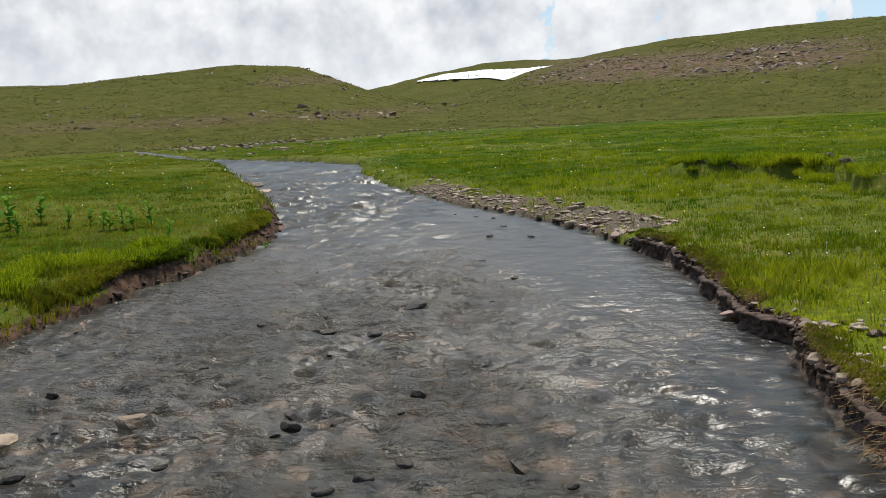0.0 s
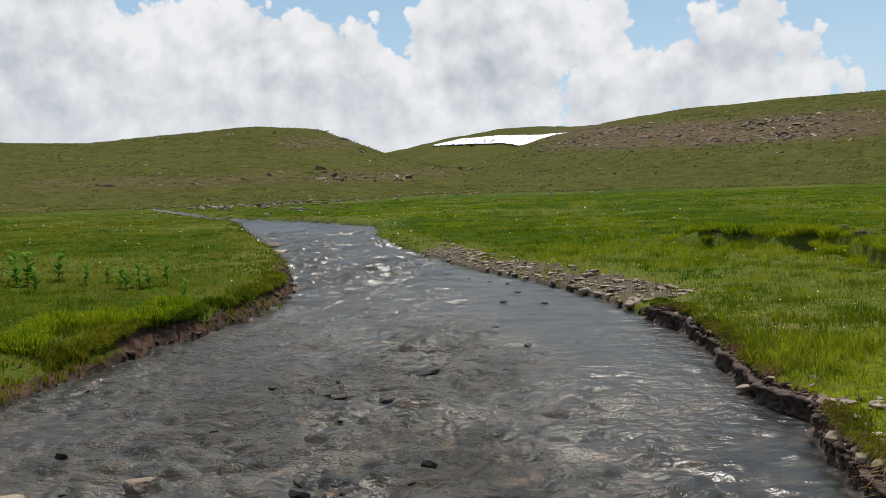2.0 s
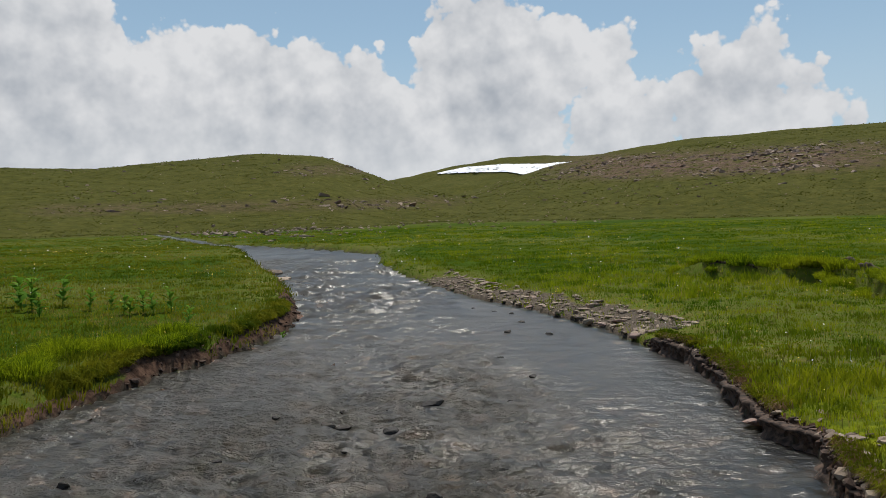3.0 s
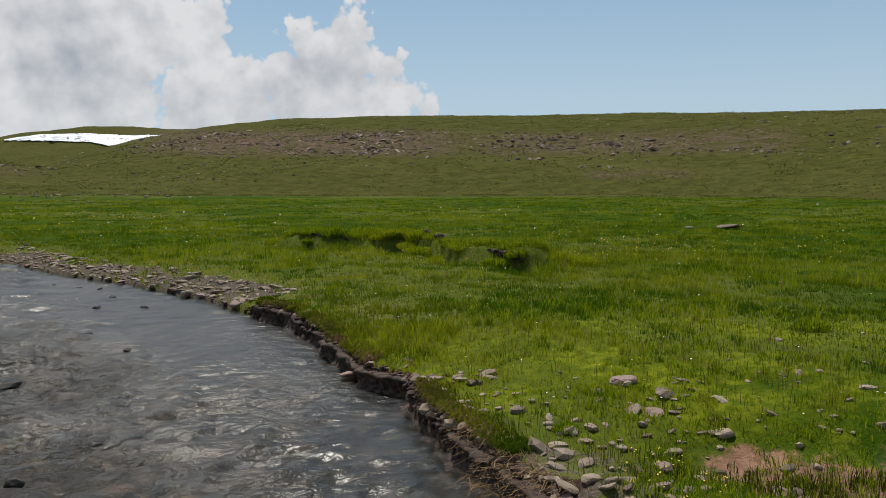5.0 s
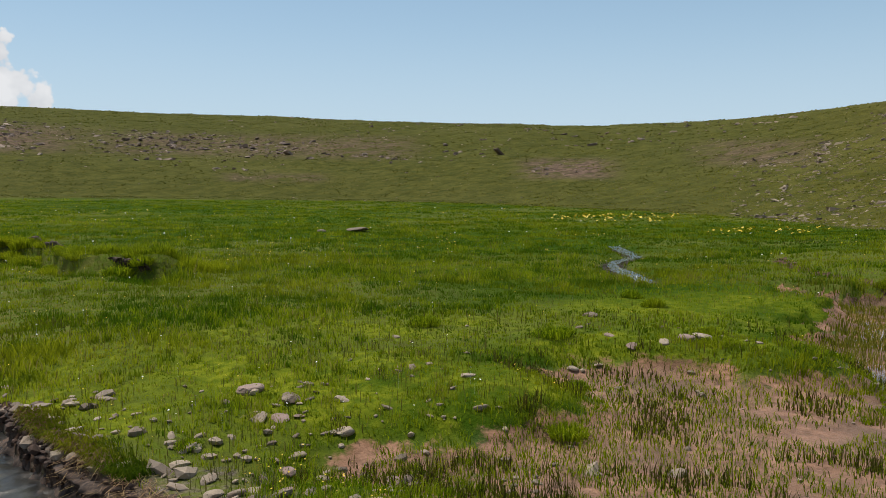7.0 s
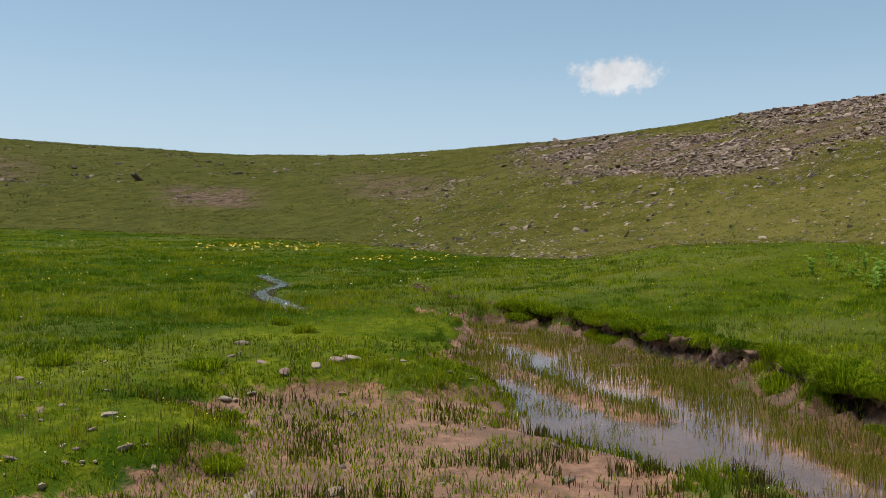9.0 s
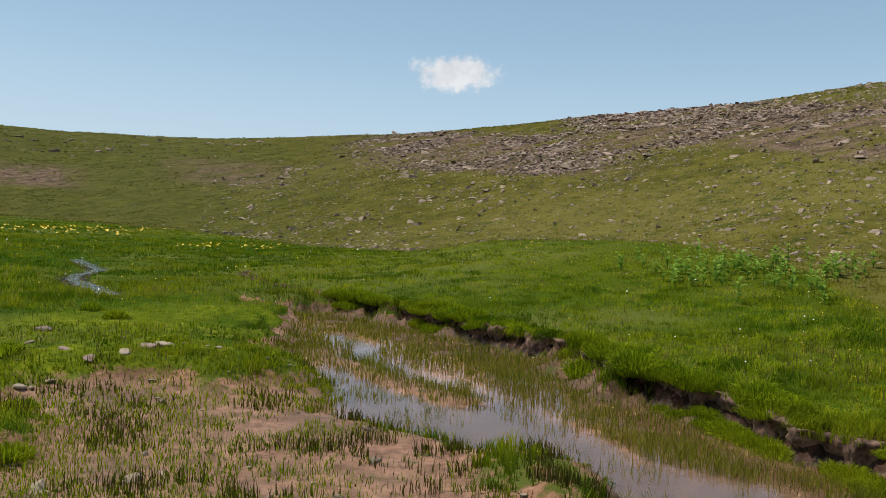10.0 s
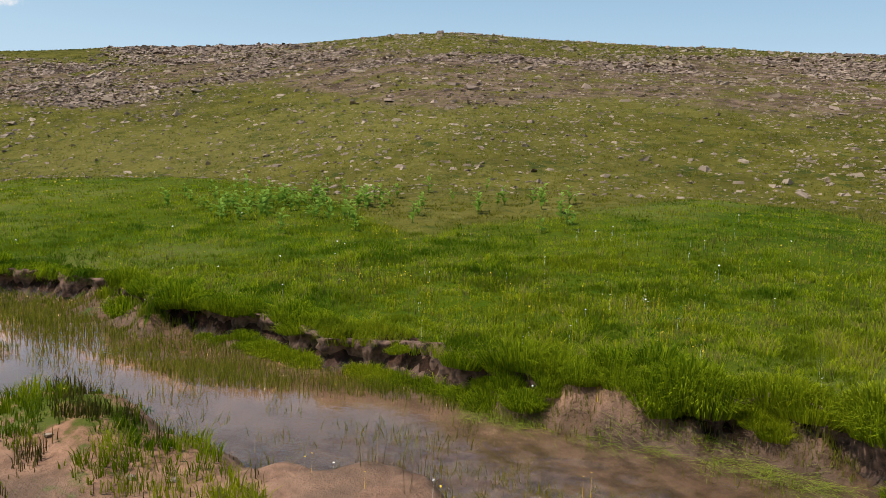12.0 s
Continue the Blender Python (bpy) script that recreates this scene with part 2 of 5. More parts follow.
def water_material(name, tint, rough, scales, height, calm=None, murk=None, silty=0.2, riffle=None, flow=None):
    """Clear water. scales: wave size, share and stretch; calm: where along y it settles, as it does over the deep by one bank; riffle: how unevenly broken it is;
    flow: between which x it starts to run, and how much livelier it is there."""
    m, n, out = material(name)
    place = n.add("ShaderNodeNewGeometry").outputs["Position"]
    h = None
    for scale, amount, stretch in scales:
        part_h = n.math("MULTIPLY", n.noise(n.scaled(place, stretch), scale, 3, 0.55, 0.3), amount)
        h = part_h if h is None else n.math("ADD", h, part_h)
    if riffle:
        h = n.math("MULTIPLY", h, n.ramp(n.noise(n.scaled(place, (1.0, 0.6, 1.0)), riffle, 4, 0.6), 0.36, 0.62, 0.35, 1.2))
    if calm:
        xy = n.add("ShaderNodeSeparateXYZ", Vector=place)
        deep = n.math("ADD", xy.outputs[0], n.math("MULTIPLY", n.math("MAXIMUM", n.math("SUBTRACT", xy.outputs[1], 8.0), 0.0), 0.12))
        h = n.math("MULTIPLY", h, n.ramp(deep, 0.0, 2.7, 1.0, 0.35))
        h = n.math("MULTIPLY", h, n.ramp(n.add("ShaderNodeSeparateXYZ", Vector=place).outputs[1], calm[0], calm[1], 1.0, 0.3))
    if flow:
        h = n.math("MULTIPLY", h, n.ramp(n.add("ShaderNodeSeparateXYZ", Vector=place).outputs[0], flow[1], flow[0], flow[2], 1.0))
    clear = finish(n, out, tint, rough, h, height, 1.0, **{"Transmission Weight": 1.0, "IOR": 1.33})
    if murk:
        # the stirred, silty share of the water
        silt = finish(n, out, murk, rough, h, height, 1.0, **{"IOR": 1.33})
        both = n.add("ShaderNodeMixShader", Fac=silty)
        n.tree.links.new(clear.outputs[0], both.inputs[1])
        n.tree.links.new(silt.outputs[0], both.inputs[2])
        n.tree.links.new(both.outputs[0], out.inputs[0])
    return m


def plain(name, color, rough=0.8, vary=0.25, scale=12.0):
    m, n, out = material(name)
    place = n.add("ShaderNodeNewGeometry").outputs["Position"]
    a = n.noise(place, scale, 5, 0.6)
    c = n.mix(n.ramp(a, 0.3, 0.7), tuple(v * (1 - vary) for v in color), tuple(min(1, v * (1 + vary)) for v in color))
    finish(n, out, c, rough, a, 0.02, 0.4)
    return m


GROUND = ground_material()
GRASS = grass_material("meadow_grass", (0.060, 0.125, 0.004), (0.275, 0.335, 0.009), (0.345, 0.325, 0.012), 0.5)
BANKGRASS = grass_material("bank_grass", (0.060, 0.105, 0.004), (0.23, 0.24, 0.012), (0.29, 0.235, 0.018), 0.5)
LUSH = grass_material("lush_grass", (0.075, 0.14, 0.004), (0.37, 0.45, 0.012), (0.45, 0.44, 0.016), 0.5)
SEDGE = grass_material("sedge", (0.095, 0.120, 0.010), (0.26, 0.27, 0.024), (0.31, 0.26, 0.04), 0.5)
STALK = grass_material("seed_stalk", (0.065, 0.075, 0.014), (0.16, 0.14, 0.035), (0.19, 0.14, 0.05), 0.3)
RUSH = grass_material("rush", (0.050, 0.052, 0.010), (0.125, 0.115, 0.020), (0.135, 0.090, 0.03), 0.3)
STRAW = grass_material("straw", (0.20, 0.12, 0.06), (0.38, 0.26, 0.13), (0.28, 0.16, 0.08), 0.2)
WEED = grass_material("water_weed", (0.12, 0.19, 0.012), (0.27, 0.33, 0.03), (0.29, 0.32, 0.04), 0.3)
PALELEAF = grass_material("pale_leaf", (0.15, 0.26, 0.03), (0.28, 0.42, 0.07), (0.26, 0.38, 0.06), 0.45)
LEAF = grass_material("broad_leaf", (0.07, 0.17, 0.015), (0.17, 0.31, 0.03), (0.15, 0.27, 0.025), 0.4)
STONE = stone_material("stone", (0.15, 0.105, 0.072), (0.40, 0.31, 0.22), (0.28, 0.21, 0.14))
REDSTONE = stone_material("red_stone", (0.19, 0.115, 0.09), (0.34, 0.23, 0.185), (0.28, 0.22, 0.17))
WETSTONE = stone_material("wet_stone", (0.014, 0.012, 0.010), (0.055, 0.042, 0.030), (0.04, 0.032, 0.020), 0.1)
HILLROCK = stone_material("hill_rock", (0.080, 0.050, 0.036), (0.40, 0.295, 0.225), (0.22, 0.148, 0.108))
EARTH = plain("bank_earth", (0.062, 0.036, 0.024), 0.95, 0.5, 9.0)
SNOW = plain("snow", (0.86, 0.88, 0.90), 0.6, 0.06, 0.2)
YELLOW = plain("yellow_petal", (0.75, 0.52, 0.02), 0.6, 0.15)
WHITE = plain("white_petal", (0.80, 0.80, 0.74), 0.6, 0.1)
RIVER = water_material("river_water", (0.54, 0.56, 0.54), 0.28, ((6.0, 0.9, (0.6, 1.3, 1.0)), (16.0, 0.62, (0.7, 1.25, 1.0)), (36.0, 0.22, (1.0, 1.0, 1.0))), 0.095, (7.0, 22.0), (0.045, 0.048, 0.046), 0.22, 0.45)
POND = water_material("pool_water", (0.90, 0.85, 0.79), 0.03, ((5.0, 0.25, (1.0, 1.0, 1.0)), (22.0, 0.16, (1.0, 1.0, 1.0))), 0.006, flow=(6.6, 4.2, 6.0))
RILLWATER = water_material("rill_water", (0.8, 0.85, 0.85), 0.08, ((4.0, 1.0, (1.0, 1.0, 1.0)), (12.0, 0.4, (1.0, 1.0, 1.0))), 0.02)


# ---- the lie of the land ----
def lattice(ix, iy, seed):
    h = (ix.astype(np.int64) * 374761393 + iy.astype(np.int64) * 668265263 + seed * 974634541) & 0xFFFFFFFF
    h = ((h ^ (h >> 13)) * 1274126177) & 0xFFFFFFFF
    return ((h ^ (h >> 16)) & 0xFFFF) / 65535.0


def rough_noise(x, y, seed=0):
    """Smooth noise from 0 to 1 with one wave a metre."""
    ix, iy = np.floor(x), np.floor(y)
    fx, fy = x - ix, y - iy
    ux, uy = fx * fx * (3 - 2 * fx), fy * fy * (3 - 2 * fy)
    a, b = lattice(ix, iy, seed), lattice(ix + 1, iy, seed)
    c, d = lattice(ix, iy + 1, seed), lattice(ix + 1, iy + 1, seed)
    return (a * (1 - ux) + b * ux) * (1 - uy) + (c * (1 - ux) + d * ux) * uy


def fractal(x, y, seed=0, octaves=4):
    total, size = 0.0, 0.0
    for k in range(octaves):
        total = total + rough_noise(x * 2**k + 17.3 * k, y * 2**k - 9.1 * k, seed + k) * 0.5**k
        size += 0.5**k
    return total / size


def step(v, lo, hi):
    s = np.clip((v - lo) / (hi - lo), 0, 1)
    return s * s * (3 - 2 * s)


def to_line(x, y, pts, closed=False):
    """The distance to a line of points, and for a closed one whether a place lies inside."""
    best, inside = np.full(np.shape(x), 1e9), np.zeros(np.shape(x), bool)
    pairs = list(zip(pts, pts[1:])) + ([(pts[-1], pts[0])] if closed else [])
    for (ax, ay), (bx, by) in pairs:
        dx, dy = bx - ax, by - ay
        s = np.clip(((x - ax) * dx + (y - ay) * dy) / (dx * dx + dy * dy), 0, 1)
        best = np.minimum(best, (x - ax - s * dx) ** 2 + (y - ay - s * dy) ** 2)
        if closed and ay != by:
            inside ^= ((ay > y) != (by > y)) & (x < dx * (y - ay) / dy + ax)
    return np.sqrt(best), inside


def outside(x, y, pts):
    """Metres outside a closed line; minus inside it."""
    far, inside = to_line(x, y, pts, True)
    return np.where(inside, -far, far)


RIVER_RIGHT = [(-3, -60), (0.5, -25), (1.6, -9), (1.9, -6.3), (2.0, -4.4), (2.5, -2), (2.6, 1), (2.55, 3.2), (2.72, 4.7), (2.8, 5.6), (2.92, 6.5), (3.24, 7.45), (3.02, 8.2), (3.22, 9.8),
               (3.42, 12.2), (3.15, 13.6), (3.0, 15.4), (2.3, 18.2), (1.25, 21), (0.1, 23.8), (-0.9, 27.4), (-2.1, 32), (-3.3, 37.5), (-4.3, 43), (-4.7, 47.5), (-5.3, 52), (-8.3, 56.6), (-12, 62), (-16, 66), (-22.2, 74), (-27, 84), (-42, 113)]
RIVER_LEFT = [(-43.8, 114), (-28.2, 82.2), (-22.6, 71.6), (-16.6, 60.2), (-11.8, 46), (-9.2, 37.5), (-6.8, 30.5), (-5.2, 24.6), (-4.1, 20.3), (-3.75, 18), (-3.8, 15.9), (-4.05, 14), (-4.3, 12.9), (-4.6, 12.3),
              (-4.75, 11.1), (-5.0, 10), (-5.1, 8.8), (-5.4, 6), (-5.5, 2), (-5, -4), (-4.6, -10), (-5.5, -25), (-9, -60)]
RIVER_LINE = RIVER_RIGHT + RIVER_LEFT
# the foot of the bank beyond the marsh; its meadow climbs to the stony hill
EAST = [(34, 9), (25, 7), (20.0, 4.6), (18.8, 3.2), (17.6, 2.2), (16.6, 1.1), (15.6, 0.1), (14.2, -0.6), (13.2, -1.45), (12.1, -2.0), (10.4, -2.15), (9.4, -2.85), (8.6, -3.3), (7.5, -3.5), (7.0, -4.0),
        (6.2, -4.3), (5.25, -4.5), (4.86, -5.0), (4.15, -5.15), (3.8, -5.5), (2.84, -5.75), (1.5, -7), (0, -12), (-2, -30)]
EAST_FIELD = EAST + [(-2, -400), (500, -400), (500, 60), (60, 14)]
POOL_LINE = [(14.6, 2.3), (13.4, 1.75), (10.6, 1.75), (9.2, 1.45), (8.3, 0.8), (7.5, 0.05), (6.87, -0.7), (6.35, -1.15), (5.73, -1.45), (4.92, -1.85), (4.1, -2.4), (3.2, -3.2), (2.0, -4.2),
             (1.6, -6.4), (2.9, -5.55), (3.7, -5.3), (4.3, -4.75), (4.8, -4.3), (5.5, -3.9), (6.3, -3.5), (6.75, -2.75), (7.3, -1.95), (8.2, -1.55), (9.2, -1.15), (10.1, -0.55), (11.2, 0.25), (13.1, 1.0), (14.4, 1.7)]
MARSH_LINE = [(18.2, 5.4), (15.5, 3.2), (12.0, 2.2), (9.2, 1.5), (6.9, -0.7), (4.1, -2.4), (2.0, -4.2), (1.6, -6.4), (2.84, -5.75), (4.15, -5.15), (5.25, -4.5), (7.0, -4.0), (8.6, -3.3), (10.4, -2.15), (13.2, -1.45), (15.6, 0.1), (17.6, 2.4)]
MUD_LINE = [(4.2, 3.3), (5.3, 3.75), (6.6, 3.5), (7.3, 4.3), (8.7, 4.5), (9.3, 3.3), (9.0, 2.6), (11.4, 2.0), (10.2, 1.0), (8.6, 0.2), (7.0, -0.9), (5.2, -1.9), (3.6, -2.6), (2.9, -1.5), (3.0, 0.5), (3.1, 2.4)]
RILL = [(27.5, 13.2), (26.0, 12.2), (24.0, 10.9), (23.2, 10.3), (20.8, 9.9), (19.6, 9.4), (18.5, 8.6), (17.2, 7.6), (16.3, 6.9)]
HOLLOW = [(6.9, 25.5), (8.3, 24.3), (9.6, 23.6), (10.4, 21.6), (9.8, 19.6), (9.4, 17.6), (9.9, 16.0), (11.0, 15.0)]
CHANNEL = [(47, 50), (40, 41), (33, 34), (30, 26), (29, 20), (27.5, 13.5)]

# hills as crest lines: azimuth in degrees, foot distance, foot elevation, crest distance, crest elevation
HILL_WEST = [(-180, 160, 0.5, 330, 5), (-90, 170, 1, 330, 4.6), (-40, 160, 1, 300, 4.3), (-24.7, 150, 0.9, 290, 3.85), (-14, 150, 0.8, 260, 4.9), (-9.2, 150, 0.7, 250, 4.6), (-4.9, 160, 0.6, 250, 2.9), (0, 170, 0.5, 240, 1.75), (4, 180, 0.2, 230, 0.3), (8, 190, -1, 230, -1)]
HILL_SNOW = [(-12, 330, 0, 620, 1.5), (-4.9, 330, 0.6, 640, 2.85), (-0.5, 330, 0.6, 640, 3.75), (3.5, 330, 0.8, 640, 4.34), (10.8, 330, 0.8, 640, 4.3), (18, 330, 0, 640, 2.5)]
HILL_EAST = [(-6, 170, 0.2, 380, 0.9), (0, 160, 0.35, 380, 1.8), (6, 150, 0.2, 380, 3.4), (10.8, 145, 0.1, 380, 4.4), (16.4, 140, 0, 370, 5.1), (23.3, 135, -0.05, 350, 5.3), (41, 125, -0.2, 300, 5.3), (52, 115, -0.15, 260, 5.0), (63, 100, 0.1, 230, 4.8)]
HILL_NEAR = [(63, 100, 0.1, 230, 4.8), (73, 85, 0.4, 200, 5.2), (85, 60, 0.5, 165, 6.3), (97, 42, 0, 140, 7.8), (108, 31, -0.7, 125, 8.8), (115.5, 27, -0.5, 120, 9.9), (120, 26, -0.3, 118, 10.3), (128, 26, -0.2, 116, 9.9), (138, 27, 0, 115, 9.45), (150, 28, -0.2, 115, 8.6), (180, 30, 0, 150, 7)]
EYE = 2.15


def hill(az, r, line, left, right):
    """The height of one hill; far below the ground outside its span."""
    fine = np.arange(line[0][0], line[-1][0] + 0.01, 0.25)
    known = np.array(line, float)
    kernel = np.hanning(11) / np.hanning(11).sum()
    foot, low, crest, high = [np.interp(az, fine, np.convolve(np.pad(np.interp(fine, known[:, 0], known[:, k]), 5, "edge"), kernel, "valid")) for k in (1, 2, 3, 4)]
    zf, zc = EYE + foot * np.tan(np.radians(low)), EYE + crest * np.tan(np.radians(high))
    s = (r - foot) / (crest - foot)
    up = np.where(s < 1, 1 - np.sign(1 - s) * np.abs(1 - s) ** 1.12, 1.0)
    z = zf + (zc - zf) * np.maximum(up, 0) - np.where(s > 1, (r - crest) * 0.06, 0) - np.where(s < 0, (foot - r) * 0.12, 0)
    z = np.where((az < line[0][0] - left) | (az > line[-1][0] + right), -60.0, z)
    return z, s


def land(x, y):
    """The height of the ground at places, and what covers it."""
    x, y = np.asarray(x, float), np.asarray(y, float)
    r, az = np.hypot(x, y), np.degrees(np.arctan2(x, y))
    rise = 0.015 * np.log1p(np.exp(np.clip((r - 40) / 6, -30, 60))) * 6
    rise = np.minimum(rise, 5.0)
    rise = np.where(y < 0, rise * np.clip(x / 20, 0, 1), rise)
    lumps = fractal(x * 0.5, y * 0.5, 3, 4) - 0.5
    fine = fractal(x * 2.4, y * 2.4, 9, 3) - 0.5
    # meadow
    z = 0.36 + rise + 0.13 * lumps + 0.07 * fine
    z = z + 0.02 * np.clip(-4 - x, 0, 12) * (1 - step(r, 50, 66))
    z = z - 0.16 * step(r, 60, 74) * (1 - step(az, -9, -2))
    # hummocky hollow out in the meadow
    near, _ = to_line(x, y, HOLLOW)
    rim = np.array(HOLLOW, float)
    rim_az, rim_r = np.degrees(np.arctan2(rim[:, 0], rim[:, 1])), np.hypot(rim[:, 0], rim[:, 1])
    behind = r - np.interp(az, rim_az, rim_r) + 2.2 * (fractal(x * 0.45, y * 0.45, 40, 3) - 0.5)
    span = step(az, 14, 17) * (1 - step(az, 33, 36)) * (y > 0)
    broken = step(fractal(az * 0.8, r * 0.05, 41, 3), 0.34, 0.60) * span
    z = z + 0.42 * span * step(behind, -0.35, 0.35) * (1 - step(behind, 0.5, 3.2)) - 0.26 * broken * (1 - step(behind, -0.35, 0.35)) * step(behind, -2.2, -0.4)
    face = broken * (np.abs(behind + 0.1) < 0.3) * step(fractal(x * 1.1, y * 1.1, 43, 2), 0.35, 0.55)
    near = np.where(span > 0.2, np.abs(behind), 99.0)
    # meadow beyond the marsh
    e = -outside(x, y, EAST_FIELD)
    e = e + 0.40 * (fractal(x * 1.1, y * 1.1, 21, 3) - 0.5) + 0.22 * (fractal(x * 2.9, y * 2.9, 23, 2) - 0.5)
    climb = 0.10 * np.minimum(e, 14) + 0.02 * np.clip(e - 14, 0, 60)
    east_z = 0.04 + 0.28 * step(x, 17, 20) + (0.36 - 0.28 * step(x, 17, 20)) * step(e, 0.0, 0.26) + climb * step(e, 0, 1) * (1 - 0.5 * step(x, 16, 24) * step(y, -2, 3)) + 0.16 * lumps + 0.08 * fine
    z = np.where(e > 0, np.where(r < 45, east_z, np.maximum(z, east_z)), z)
    # marsh and mud
    wet = outside(x, y, MARSH_LINE) + 1.8 * lumps + 0.8 * fine
    mud = outside(x, y, MUD_LINE)
    mud_in = 1 - step(mud + 2.6 * lumps, -0.7, 0.9)
    z = np.where(e <= 0, z + (0.10 + 0.10 * lumps + 0.03 * fine - z) * mud_in, z)
    wet_in = 1 - step(wet, -0.25, 0.5)
    z = np.where(e <= 0, z + (0.015 + 0.05 * fine - z) * wet_in, z)
    pool = outside(x, y, POOL_LINE) + 0.30 * fine
    pool_in = 1 - step(pool, -0.5, 0.25)
    z = z + (-0.07 + 0.03 * fine - z) * pool_in * (e < 0.3)
    spit, _ = to_line(x, y, [(12.4, 2.0), (11.4, 1.25), (10.3, 0.5), (9.4, -0.3)])
    spit_in = 1 - step(spit + 0.5 * fine, 0.12, 0.42)
    pool = np.where(spit_in > 0.25, np.maximum(pool, 0.3), pool)
    z = z + (0.05 + 0.03 * fine - z) * spit_in * (e < 0)
    rill, _ = to_line(x, y, RILL)
    width = 0.14 + 0.02 * np.clip(20 - x, -4, 4)
    rill_in = 1 - step(rill, width + 0.12, width + 0.5)
    z = np.where(rill_in > 0, z + (0.24 - z) * rill_in, z)
    cut, _ = to_line(x, y, CHANNEL)
    z = z - 0.22 * np.exp(-(cut / 0.35) ** 2)
    # river: steep raw bank on the inside right, shingle bar beyond it, low earth bank on the left
    d = outside(x, y, RIVER_LINE) + 0.12 * lumps + 0.10 * (fractal(x * 1.3, y * 1.3, 12, 2) - 0.5)
    bar = step(y, 13.4, 15.5) * (1 - step(y, 27, 32)) * (x > -0.4 - 0.24 * (y - 14))
    raw = step(y, 3.2, 4.6) * (1 - step(y, 13.2, 14.4)) * (x > 0)
    left = (x < -2) * step(y, 10.5, 12) * (1 - step(y, 21, 30))
    wide = 0.75 - 0.62 * raw + 0.95 * bar - 0.3 * left
    z = z - 0.12 * raw * np.exp(-((d / 1.6) ** 2)) * (d > 0)
    level = rise - 0.0
    t = np.clip(d / wide, 0, 1)
    bank = level + np.where(bar > 0.5, 0.05 + (z - level - 0.05) * t, (z - level) * np.clip(t ** 0.6 + 0.5 * (fractal(x * 5, y * 5, 15, 2) - 0.5) * np.sin(np.pi * t), 0, 1.1))
    z = np.where(d > 0, np.where(d < wide, bank, z), level - 0.07 - 0.08 * step(-d, 0, 1.0) - 0.18 * step(x + 0.12 * np.clip(y - 8, 0, 20), 0.2, 2.7) + 0.10 * lumps)
    bed = (d < 0.02) * 1.0
    # hills
    top, masks = np.full(x.shape, -60.0), np.zeros(x.shape)
    ripple = (fractal(x * 0.02, y * 0.02, 31, 4) - 0.5) * 0.016 * r + (fractal(x * 0.12, y * 0.12, 33, 4) - 0.5) * 0.006 * r
    for line, a, b in ((HILL_WEST, 0, 0), (HILL_SNOW, 0, 0), (HILL_EAST, 0, 0), (HILL_NEAR, 0, 0)):
        h, s = hill(az, r, line, a, b)
        keep = np.clip(1.0 - np.abs(s - 1.0) * 4, 0, 1)
        h = h + ripple * np.clip(s * 5, 0, 1) * (1 - 0.75 * keep)
        masks = np.maximum(masks, np.where(h > top, step(s, -0.03, 0.04), masks * 0))
        top = np.maximum(top, h)
    soft = 0.10 + 0.002 * r
    up = np.clip((top - z) / soft + 0.5, 0, 1)
    hill_in = up * 1.0
    z = np.where(r > 14, np.maximum(z, z * (1 - up) + top * up), z)
    hill_in = np.where(r > 14, np.maximum(step(top - z + 0.02 * r, 0.0, 0.012 * r), 0), 0)
    return dict(z=z, r=r, az=az, d=d, e=e, pool=pool, wet=wet, mud=mud_in, bar=bar, raw=raw, left=left, wide=wide, bed=bed, hill=hill_in, rise=rise, rill=rill_in, rillfar=rill, hollow=near, face=face, lumps=lumps, fine=fine, cut=cut)


def scree_at(az, r, z, x, y):
    """How stony a hillside is: bands of broken rock at set heights on each hill."""
    el = np.degrees(np.arctan2(z - EYE, r))
    band = lambda a0, a1, e0, e1, soft=0.35, ends=4.0: step(az, a0, a0 + ends) * (1 - step(az, a1 - ends, a1)) * step(el, e0, e0 + soft) * (1 - step(el, e1 - soft, e1))
    s = 0.95 * band(79, 104, 3.6, 6.9, 0.6, 9) + 0.95 * band(95, 156, 5.3 + 0.6 * np.sin(az * 0.25), 9.3, 0.7, 6)
    s = s + 1.0 * band(4, 31, 2.2, 4.6, 0.8, 7) + 0.75 * band(28, 52, 2.2, 4.4, 0.8) + 0.6 * band(36, 45, 0.7, 1.6, 0.4, 2) + 1.0 * band(56.5, 65.5, 1.0, 2.8, 0.5, 3) + 0.7 * band(68, 79, 1.8, 4.0, 0.6)
    s = s + 0.5 * band(-13, -5, 3.2, 4.3, 0.4, 2) + 0.5 * band(-30, 2, 0.7, 1.9, 0.5)
    return np.clip(s, 0, 1)


def mesh_of(name, verts, faces, mats, floats=None, smooth=True):
    """A mesh from arrays: faces is an (n, k) array of corners."""
    me = bpy.data.meshes.new(name)
    verts, faces = np.asarray(verts, np.float32), np.asarray(faces, np.int32)
    k = faces.shape[1]
    me.vertices.add(len(verts)), me.loops.add(faces.size), me.polygons.add(len(faces))
    me.vertices.foreach_set("co", verts.ravel())
    me.loops.foreach_set("vertex_index", faces.ravel())
    me.polygons.foreach_set("loop_start", np.arange(0, faces.size, k, dtype=np.int32))
    me.polygons.foreach_set("use_smooth", np.full(len(faces), smooth))
    for key, values in (floats or {}).items():
        me.attributes.new(key, "FLOAT", "POINT").data.foreach_set("value", np.asarray(values, np.float32))
    for m in mats:
        me.materials.append(m)
    me.update()
    me.validate()
    return me


